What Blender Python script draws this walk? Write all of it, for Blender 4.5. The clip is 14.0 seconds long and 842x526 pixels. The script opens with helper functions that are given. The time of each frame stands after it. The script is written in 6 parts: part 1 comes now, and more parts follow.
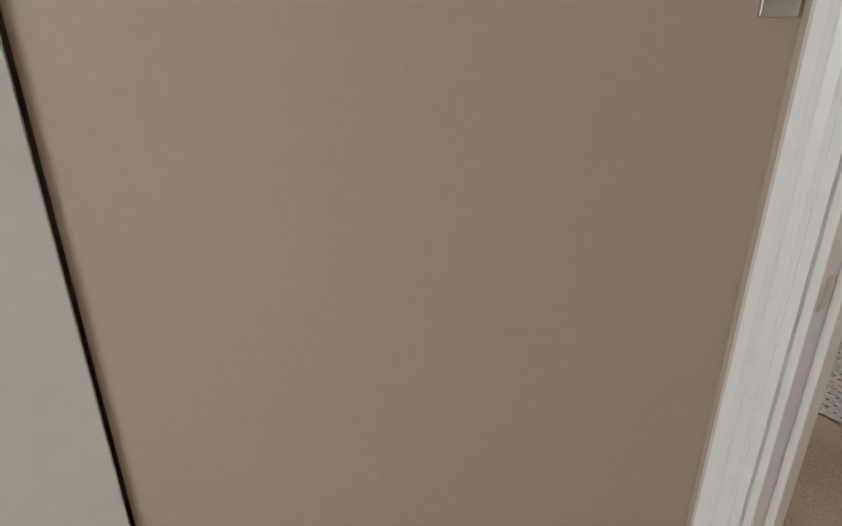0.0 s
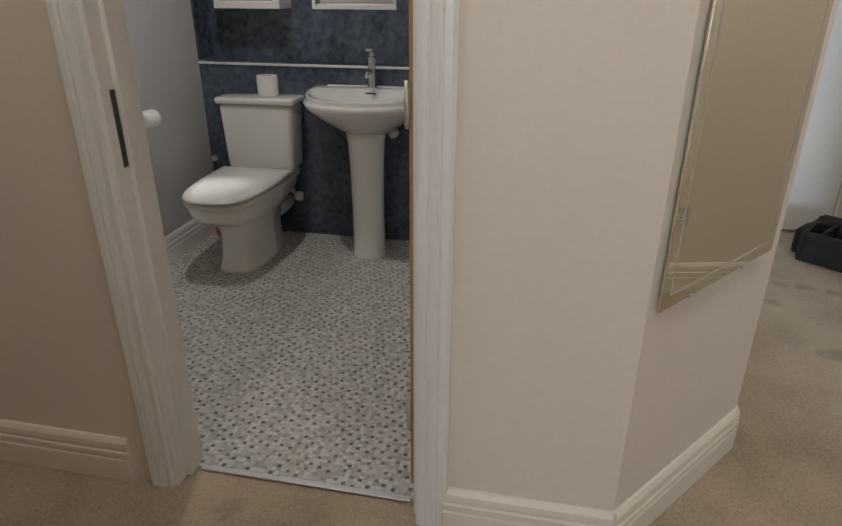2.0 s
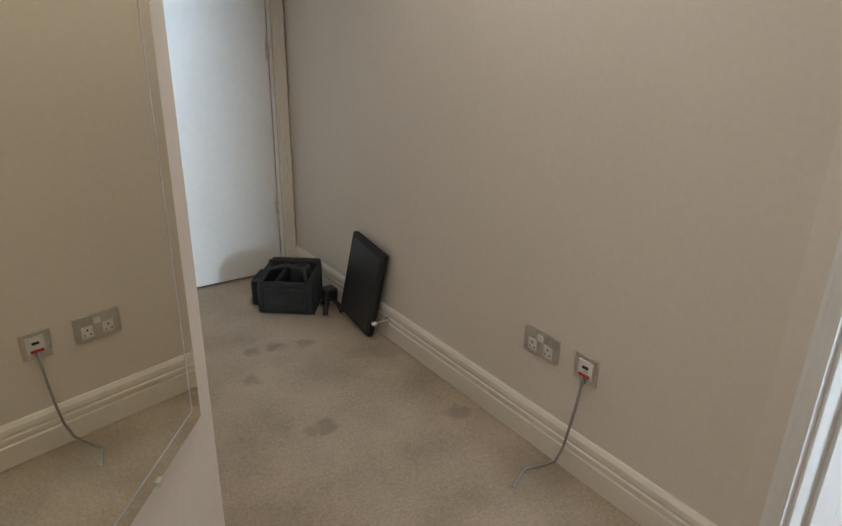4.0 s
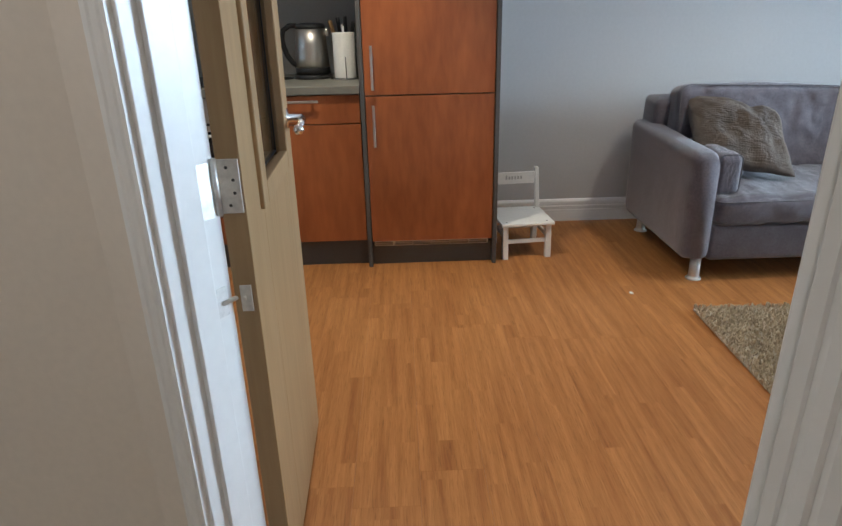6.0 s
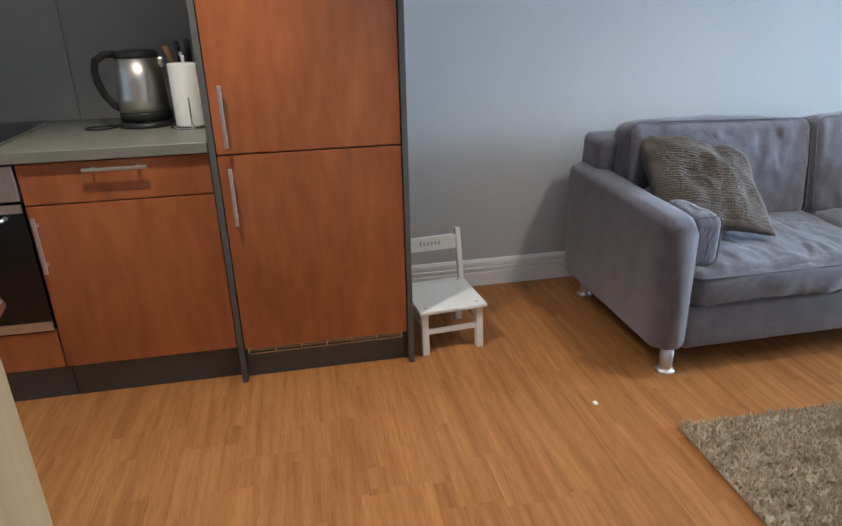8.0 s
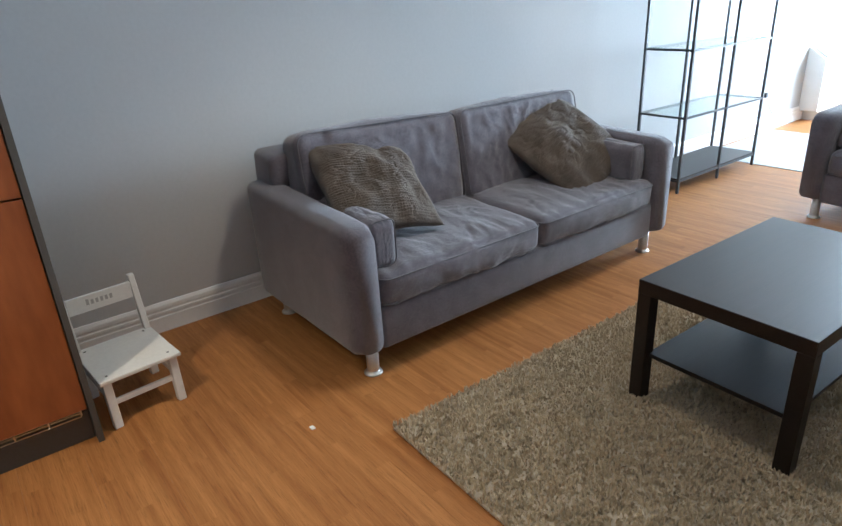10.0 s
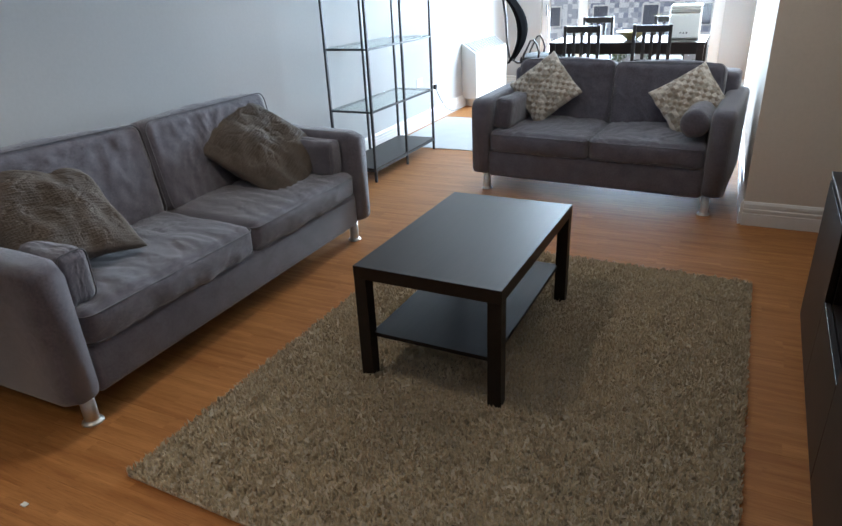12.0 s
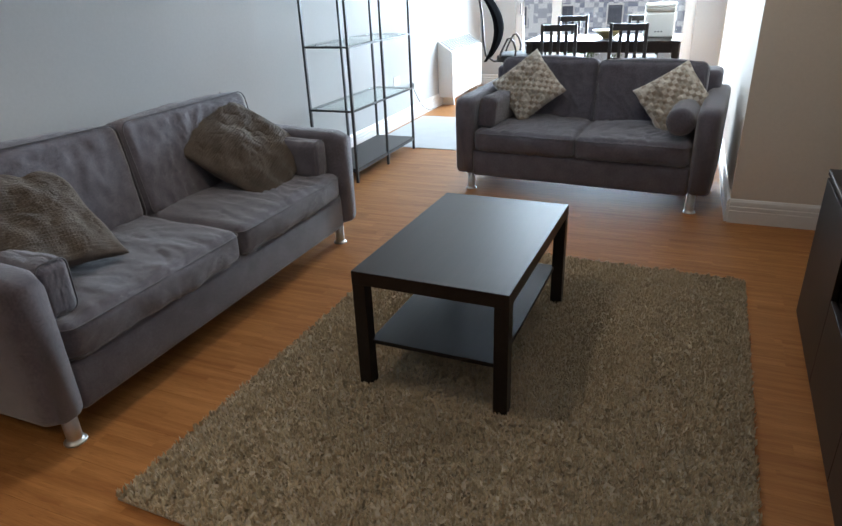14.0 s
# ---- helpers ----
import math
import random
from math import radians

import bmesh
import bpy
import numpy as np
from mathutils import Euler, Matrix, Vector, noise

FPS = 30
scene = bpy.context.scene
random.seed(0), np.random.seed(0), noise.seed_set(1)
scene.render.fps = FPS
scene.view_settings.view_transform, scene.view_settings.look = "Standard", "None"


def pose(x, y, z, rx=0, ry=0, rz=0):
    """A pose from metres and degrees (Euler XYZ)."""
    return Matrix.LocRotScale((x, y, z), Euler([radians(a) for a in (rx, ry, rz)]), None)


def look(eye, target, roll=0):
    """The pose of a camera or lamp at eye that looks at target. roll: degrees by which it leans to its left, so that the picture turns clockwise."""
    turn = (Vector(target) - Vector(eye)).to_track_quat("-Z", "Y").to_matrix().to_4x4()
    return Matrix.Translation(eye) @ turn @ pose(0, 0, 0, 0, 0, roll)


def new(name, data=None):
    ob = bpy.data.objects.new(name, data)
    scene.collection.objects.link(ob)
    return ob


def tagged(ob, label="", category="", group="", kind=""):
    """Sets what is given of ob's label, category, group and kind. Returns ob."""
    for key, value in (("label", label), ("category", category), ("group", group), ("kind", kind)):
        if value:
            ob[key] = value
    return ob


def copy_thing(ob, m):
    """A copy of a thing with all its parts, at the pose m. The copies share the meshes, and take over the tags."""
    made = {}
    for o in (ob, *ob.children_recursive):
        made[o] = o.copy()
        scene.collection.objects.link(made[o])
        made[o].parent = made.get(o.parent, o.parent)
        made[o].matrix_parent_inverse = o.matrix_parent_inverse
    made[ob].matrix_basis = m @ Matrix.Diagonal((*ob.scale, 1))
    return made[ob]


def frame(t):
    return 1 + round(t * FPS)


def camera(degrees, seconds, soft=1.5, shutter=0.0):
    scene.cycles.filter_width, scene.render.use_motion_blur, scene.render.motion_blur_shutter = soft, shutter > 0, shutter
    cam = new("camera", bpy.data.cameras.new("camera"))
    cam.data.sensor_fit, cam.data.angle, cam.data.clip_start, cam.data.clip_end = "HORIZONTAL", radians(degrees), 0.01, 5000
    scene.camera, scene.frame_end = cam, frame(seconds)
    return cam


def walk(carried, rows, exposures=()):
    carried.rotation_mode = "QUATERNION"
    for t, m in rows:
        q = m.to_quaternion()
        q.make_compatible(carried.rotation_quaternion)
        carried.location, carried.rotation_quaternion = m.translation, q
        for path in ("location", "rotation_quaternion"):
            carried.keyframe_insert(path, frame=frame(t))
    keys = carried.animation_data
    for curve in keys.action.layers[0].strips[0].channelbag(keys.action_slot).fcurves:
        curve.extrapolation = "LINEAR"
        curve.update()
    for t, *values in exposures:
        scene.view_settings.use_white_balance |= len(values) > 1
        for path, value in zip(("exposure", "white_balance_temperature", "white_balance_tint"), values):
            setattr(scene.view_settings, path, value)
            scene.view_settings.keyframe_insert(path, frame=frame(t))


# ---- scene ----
cam = camera(68.0, 14.0)
PATH = [
    (0, (4.389, 0.988, 1.33), (5.874, -0.07, 0.508), -0.3),
    (0.3, (4.397, 0.923, 1.329), (5.499, -0.526, 0.501), 0.2),
    (0.5, (4.391, 0.876, 1.32), (5.298, -0.704, 0.497), -0.6),
    (0.8, (4.408, 0.731, 1.281), (5.115, -0.944, 0.449), 0.1),
    (1, (4.403, 0.612, 1.279), (5.033, -1.099, 0.457), 0.1),
    (1.5, (4.353, 0.396, 1.302), (4.84, -1.364, 0.486), 0.1),
    (2, (4.318, 0.164, 1.281), (4.682, -1.627, 0.469), 0.2),
    (2.5, (4.29, -0.195, 1.278), (4.448, -2.036, 0.511), 1.1),
    (3, (4.255, -0.377, 1.292), (4.147, -2.228, 0.544), 1.0),
    (3.5, (4.115, -0.498, 1.286), (3.718, -2.312, 0.543), 1.7),
    (4, (3.961, -0.508, 1.307), (2.871, -2.019, 0.581), 1.3),
    (4.2, (3.908, -0.478, 1.255), (2.517, -1.751, 0.582), 1.0),
    (6.3, (3.564, -0.485, 1.283), (1.722, -0.387, 0.51), -1.0),
    (6.5, (3.424, -0.46, 1.292), (1.584, -0.345, 0.516), -1.0),
    (7, (3.17, -0.412, 1.317), (1.333, -0.268, 0.541), -1.2),
    (7.2, (3.051, -0.419, 1.306), (1.213, -0.244, 0.536), -1.1),
    (9.3, (2.685, -0.224, 1.377), (1.019, 0.575, 0.612), -2.8),
    (9.5, (2.696, -0.205, 1.379), (1.08, 0.685, 0.608), -2.9),
    (10, (2.714, -0.172, 1.373), (1.245, 0.936, 0.59), -3.0),
    (10.5, (2.705, -0.174, 1.367), (1.453, 1.167, 0.571), -2.8),
    (11, (2.72, -0.176, 1.373), (1.641, 1.302, 0.568), -2.8),
    (11.5, (2.738, -0.171, 1.37), (1.8, 1.399, 0.56), -2.7),
    (12, (2.76, -0.168, 1.373), (1.954, 1.471, 0.558), -2.7),
    (12.5, (2.787, -0.166, 1.376), (2.128, 1.534, 0.554), -2.5),
    (13, (2.79, -0.152, 1.375), (2.25, 1.587, 0.547), -2.5),
    (13.5, (2.734, -0.127, 1.374), (2.224, 1.619, 0.543), -2.3),
    (14, (2.628, -0.141, 1.361), (1.912, 1.536, 0.54), -2.3),
]
walk(cam, [(t, look(eye, target, roll)) for t, eye, target, roll in PATH],
     exposures=[(0.0, 0.5, 6500, 10), (1.0, 0.32, 6500, 10), (2.0, 0.42, 6500, 10), (2.5, 0.25, 6500, 10), (3.0, 0.22, 6500, 10), (3.6, 0.36, 6500, 10), (4.2, 0.42, 6500, 10), (6.3, 0.22, 6000, 10), (7.2, 0.36, 5850, 10), (9.3, 0.36, 5900, 10),
                (10.0, 0.10, 6150, 10), (10.5, -0.13, 6120, 10), (11.5, -0.48, 6250, 11), (12.5, -0.55, 6430, 12), (14.0, -0.62, 6600, 12)])

# ---- world, sun and lamps ----
world = bpy.data.worlds.new("sky_world")
scene.world = world
world.use_nodes = True
wn, wl = world.node_tree.nodes, world.node_tree.links
sky = wn.new("ShaderNodeTexSky")
sky.sky_type, sky.sun_disc = "NISHITA", False
sky.sun_elevation, sky.sun_rotation = radians(46), radians(214)
wl.new(sky.outputs[0], wn["Background"].inputs[0])
wn["Background"].inputs[1].default_value = 0.15

sun = new("sun", bpy.data.lights.new("sun", "SUN"))
sun.data.energy, sun.data.angle, sun.data.color = 2.5, radians(10), (1.0, 0.97, 0.92)
sun.matrix_world = look((0, 0, 30), (16, 24, 0))


def area(name, x, y, z, target, sx, sy, power, color):
    lamp = new(name, bpy.data.lights.new(name, "AREA"))
    lamp.data.shape, lamp.data.size, lamp.data.size_y = "RECTANGLE", sx, sy
    lamp.data.energy, lamp.data.color = power, color
    lamp.matrix_world = look((x, y, z), target)
    return lamp


def spot(name, x, y, z, power, color, degrees=130, radius=0.04):
    lamp = new(name, bpy.data.lights.new(name, "SPOT"))
    lamp.data.energy, lamp.data.color = power, color
    lamp.data.spot_size, lamp.data.spot_blend, lamp.data.shadow_soft_size = radians(degrees), 0.6, radius
    lamp.matrix_world = look((x, y, z), (x, y + 0.001, 0))
    return lamp


WARM = (1.0, 0.965, 0.905)
daylight = area("window_daylight", 1.52, 8.635, 1.12, (1.52, 3.0, 0.2), 2.06, 1.95, 575, (0.64, 0.83, 1.0))
daylight.data.spread = radians(126)
spot("hall_downlight_a", 5.20, -0.45, 2.36, 14.5, WARM)
spot("hall_downlight_b", 3.95, -0.42, 2.36, 13, WARM)
spot("hall_downlight_c", 3.15, -1.70, 2.36, 22, WARM)
spot("bath_downlight_a", 5.52, -2.02, 2.36, 23, (1.0, 0.96, 0.92), radius=0.02)
spot("bath_downlight_b", 4.95, -1.75, 2.36, 2.0, (1.0, 0.96, 0.92), radius=0.02)
area("bedroom_window_daylight", 4.62, 3.9, 1.4, (4.95, 0.3, 1.0), 1.5, 1.2, 31, (0.86, 0.93, 1.0))
spot("kitchen_downlight", 1.22, -0.80, 2.36, 76, (1.0, 0.88, 0.68), degrees=96)
spot("lounge_downlight", 1.28, 1.38, 2.36, 46, (1.0, 0.88, 0.70), degrees=112, radius=0.09)
# added fill without a known fitting: brightens far sofa, pier and sideboard
spot("lounge_fill_spot", 2.45, 2.95, 2.36, 26, (1.0, 0.88, 0.72), degrees=140, radius=0.15)


# ---- materials ----
def material(name, color, rough=0.5, metal=0.0, var=0.08, scale=6.0, fine=90.0, bump=0.0, bump_scale=120.0,
             per_object=0.0, stretch=(1, 1, 1), color2=None, sheen=0.0, coat=0.0, spec=0.5):
    """A principled material with variation at two scales and fine relief, in metres."""
    m = bpy.data.materials.new(name)
    m.use_nodes = True
    n, l = m.node_tree.nodes, m.node_tree.links
    b = n["Principled BSDF"]
    tc = n.new("ShaderNodeTexCoord")
    mp = n.new("ShaderNodeMapping")
    mp.inputs["Scale"].default_value = stretch
    l.new(tc.outputs["Object"], mp.inputs[0])
    big, small = n.new("ShaderNodeTexNoise"), n.new("ShaderNodeTexNoise")
    big.inputs["Scale"].default_value, small.inputs["Scale"].default_value = scale, fine
    big.inputs["Detail"].default_value, small.inputs["Detail"].default_value = 4, 3
    l.new(mp.outputs[0], big.inputs[0]), l.new(mp.outputs[0], small.inputs[0])
    add = n.new("ShaderNodeMath")
    add.operation = "ADD"
    l.new(big.outputs["Fac"], add.inputs[0]), l.new(small.outputs["Fac"], add.inputs[1])
    value = add.outputs[0]
    if per_object:
        info = n.new("ShaderNodeObjectInfo")
        rnd = n.new("ShaderNodeMath")
        rnd.operation = "MULTIPLY_ADD"
        rnd.inputs[1].default_value = per_object
        l.new(info.outputs["Random"], rnd.inputs[0]), l.new(value, rnd.inputs[2])
        value = rnd.outputs[0]
    ramp = n.new("ShaderNodeMapRange")
    ramp.inputs["From Min"].default_value = 0.7
    ramp.inputs["From Max"].default_value = 1.3 + per_object
    l.new(value, ramp.inputs[0])
    mix = n.new("ShaderNodeMix")
    mix.data_type = "RGBA"
    lo = color2 or tuple(c * (1 - var) for c in color)
    hi = color if color2 else tuple(min(1, c * (1 + var)) for c in color)
    mix.inputs["A"].default_value, mix.inputs["B"].default_value = (*lo, 1), (*hi, 1)
    l.new(ramp.outputs[0], mix.inputs["Factor"])
    l.new(mix.outputs["Result"], b.inputs["Base Color"])
    b.inputs["Roughness"].default_value, b.inputs["Metallic"].default_value = rough, metal
    b.inputs["Sheen Weight"].default_value, b.inputs["Coat Weight"].default_value = sheen, coat
    b.inputs["Specular IOR Level"].default_value = spec
    if bump:
        tex = n.new("ShaderNodeTexNoise")
        tex.inputs["Scale"].default_value, tex.inputs["Detail"].default_value = bump_scale, 4
        l.new(mp.outputs[0], tex.inputs[0])
        bm_node = n.new("ShaderNodeBump")
        bm_node.inputs["Strength"].default_value, bm_node.inputs["Distance"].default_value = bump, 0.004
        l.new(tex.outputs["Fac"], bm_node.inputs["Height"])
        l.new(bm_node.outputs[0], b.inputs["Normal"])
    return m


def glass_material(name, tint=(1, 1, 1), rough=0.0, gloss=0.1):
    m = bpy.data.materials.new(name)
    m.use_nodes = True
    n, l = m.node_tree.nodes, m.node_tree.links
    n.remove(n["Principled BSDF"])
    clear, shine, mix = n.new("ShaderNodeBsdfTransparent"), n.new("ShaderNodeBsdfGlossy"), n.new("ShaderNodeMixShader")
    facing, fifth, scale_n = n.new("ShaderNodeLayerWeight"), n.new("ShaderNodeMath"), n.new("ShaderNodeMath")
    facing.inputs[0].default_value = 0.5
    fifth.operation, fifth.inputs[1].default_value = "POWER", 4.5
    scale_n.operation, scale_n.inputs[1].default_value, scale_n.inputs[2].default_value = "MULTIPLY_ADD", 0.7, 0.04
    l.new(facing.outputs["Facing"], fifth.inputs[0]), l.new(fifth.outputs[0], scale_n.inputs[0])
    clear.inputs[0].default_value, shine.inputs["Roughness"].default_value = (*tint, 1), rough
    l.new(scale_n.outputs[0], mix.inputs[0]), l.new(clear.outputs[0], mix.inputs[1]), l.new(shine.outputs[0], mix.inputs[2])
    l.new(mix.outputs[0], n["Material Output"].inputs[0])
    return m


def vinyl_material():
    """Sheet vinyl printed with a pinwheel mosaic: pale tiles round small dark squares."""
    m = bpy.data.materials.new("mosaic_vinyl")
    m.use_nodes = True
    n, l = m.node_tree.nodes, m.node_tree.links
    b = n["Principled BSDF"]

    def vec(op, a, value=None, other=None):
        v = n.new("ShaderNodeVectorMath")
        v.operation = op
        l.new(a, v.inputs[0])
        if other is not None:
            l.new(other, v.inputs[1])
        elif value is not None:
            v.inputs[1].default_value = value
        return v.outputs[0]

    def num(op, a, value=None, other=None):
        v = n.new("ShaderNodeMath")
        v.operation = op
        l.new(a, v.inputs[0])
        if other is not None:
            l.new(other, v.inputs[1])
        elif value is not None:
            v.inputs[1].default_value = value
        return v.outputs[0]

    def turned(a, degrees):
        r = n.new("ShaderNodeVectorRotate")
        r.rotation_type = "Z_AXIS"
        r.inputs["Angle"].default_value = radians(degrees)
        l.new(a, r.inputs["Vector"])
        return r.outputs[0]

    def square(offset):
        """Larger of |x| and |y|."""
        sep = n.new("ShaderNodeSeparateXYZ")
        l.new(vec("ABSOLUTE", offset), sep.inputs[0])
        return num("MAXIMUM", sep.outputs[0], other=sep.outputs[1])

    def random_of(a):
        w = n.new("ShaderNodeTexWhiteNoise")
        l.new(a, w.inputs[0])
        return w.outputs["Value"]

    def ramp(a, stops, mode="CONSTANT"):
        r = n.new("ShaderNodeValToRGB")
        r.color_ramp.interpolation = mode
        e = r.color_ramp.elements
        e[0].position, e[0].color = stops[0][0], (*stops[0][1], 1)
        e[1].position, e[1].color = stops[1][0], (*stops[1][1], 1)
        for p, c in stops[2:]:
            e.new(p).color = (*c, 1)
        l.new(a, r.inputs[0])
        return r.outputs[0]

    def blend(f, a, c):
        x = n.new("ShaderNodeMix")
        x.data_type = "RGBA"
        l.new(f, x.inputs["Factor"]), l.new(a, x.inputs["A"]), l.new(c, x.inputs["B"])
        return x.outputs["Result"]

    tc = n.new("ShaderNodeTexCoord")
    flat = vec("MULTIPLY", tc.outputs["Object"], (1, 1, 0))
    lattice = vec("MULTIPLY", turned(flat, 26.565), (31, 31, 0))
    cell = vec("FLOOR", lattice)
    loose = n.new("ShaderNodeTexWhiteNoise")
    l.new(cell, loose.inputs[0])
    shift = vec("MULTIPLY", vec("SUBTRACT", loose.outputs["Color"], (0.5, 0.5, 0.5)), (0.34, 0.34, 0))
    centre = vec("ADD", vec("SUBTRACT", vec("FRACTION", lattice), (0.5, 0.5, 0)), other=shift)
    dot = num("LESS_THAN", square(turned(centre, -26.565)), 0.185)
    tiles = vec("MULTIPLY", flat, (69.3, 69.3, 0))
    pale = ramp(random_of(vec("FLOOR", tiles)), ((0.0, (0.42, 0.41, 0.38)), (0.25, (0.53, 0.52, 0.48)), (0.55, (0.62, 0.61, 0.57)), (0.8, (0.68, 0.67, 0.64))))
    dark = ramp(random_of(cell), ((0.0, (0.13, 0.115, 0.10)), (0.30, (0.20, 0.18, 0.15)), (0.55, (0.27, 0.22, 0.16)), (0.75, (0.36, 0.34, 0.30)), (0.90, (0.52, 0.51, 0.47))))
    joint = num("GREATER_THAN", square(vec("SUBTRACT", vec("FRACTION", tiles), (0.5, 0.5, 0))), 0.455)
    grout = n.new("ShaderNodeRGB")
    grout.outputs[0].default_value = (0.50, 0.485, 0.45, 1)
    l.new(blend(dot, blend(joint, pale, grout.outputs[0]), dark), b.inputs["Base Color"])
    b.inputs["Roughness"].default_value = 0.38
    return m


def grain_material(name, dark, light, along, rough=0.35, scale=9.0, stretch=14.0, per_object=0.5, coat=0.0, bump=0.06, spec=0.5):
    """Wood with its grain along one axis (0 x, 1 y, 2 z); pieces differ by their own random value."""
    m = bpy.data.materials.new(name)
    m.use_nodes = True
    n, l = m.node_tree.nodes, m.node_tree.links
    b = n["Principled BSDF"]
    tc, mp, info = n.new("ShaderNodeTexCoord"), n.new("ShaderNodeMapping"), n.new("ShaderNodeObjectInfo")
    s = [stretch, stretch, stretch]
    s[along] = 1.0
    mp.inputs["Scale"].default_value = s
    shift = n.new("ShaderNodeVectorMath")
    shift.operation = "MULTIPLY_ADD"
    shift.inputs[1].default_value = (37, 53, 29)
    l.new(info.outputs["Random"], shift.inputs[0]), l.new(tc.outputs["Object"], shift.inputs[2])
    l.new(shift.outputs[0], mp.inputs[0])
    big, small = n.new("ShaderNodeTexNoise"), n.new("ShaderNodeTexNoise")
    big.inputs["Scale"].default_value, big.inputs["Detail"].default_value, big.inputs["Distortion"].default_value = scale * 0.22, 3, 0.6
    small.inputs["Scale"].default_value, small.inputs["Detail"].default_value = scale, 8
    l.new(mp.outputs[0], big.inputs[0]), l.new(mp.outputs[0], small.inputs[0])
    a = n.new("ShaderNodeMath")
    a.operation = "ADD"
    l.new(big.outputs["Fac"], a.inputs[0]), l.new(small.outputs["Fac"], a.inputs[1])
    r = n.new("ShaderNodeMath")
    r.operation = "MULTIPLY_ADD"
    r.inputs[1].default_value = per_object
    l.new(info.outputs["Random"], r.inputs[0]), l.new(a.outputs[0], r.inputs[2])
    rng = n.new("ShaderNodeMapRange")
    rng.inputs["From Min"].default_value, rng.inputs["From Max"].default_value = 0.65, 1.35 + per_object
    l.new(r.outputs[0], rng.inputs[0])
    mix = n.new("ShaderNodeMix")
    mix.data_type = "RGBA"
    mix.inputs["A"].default_value, mix.inputs["B"].default_value = (*dark, 1), (*light, 1)
    l.new(rng.outputs[0], mix.inputs["Factor"]), l.new(mix.outputs["Result"], b.inputs["Base Color"])
    b.inputs["Roughness"].default_value, b.inputs["Coat Weight"].default_value = rough, coat
    b.inputs["Specular IOR Level"].default_value = spec
    bp = n.new("ShaderNodeBump")
    bp.inputs["Strength"].default_value, bp.inputs["Distance"].default_value = bump, 0.002
    l.new(small.outputs["Fac"], bp.inputs["Height"]), l.new(bp.outputs[0], b.inputs["Normal"])
    return m


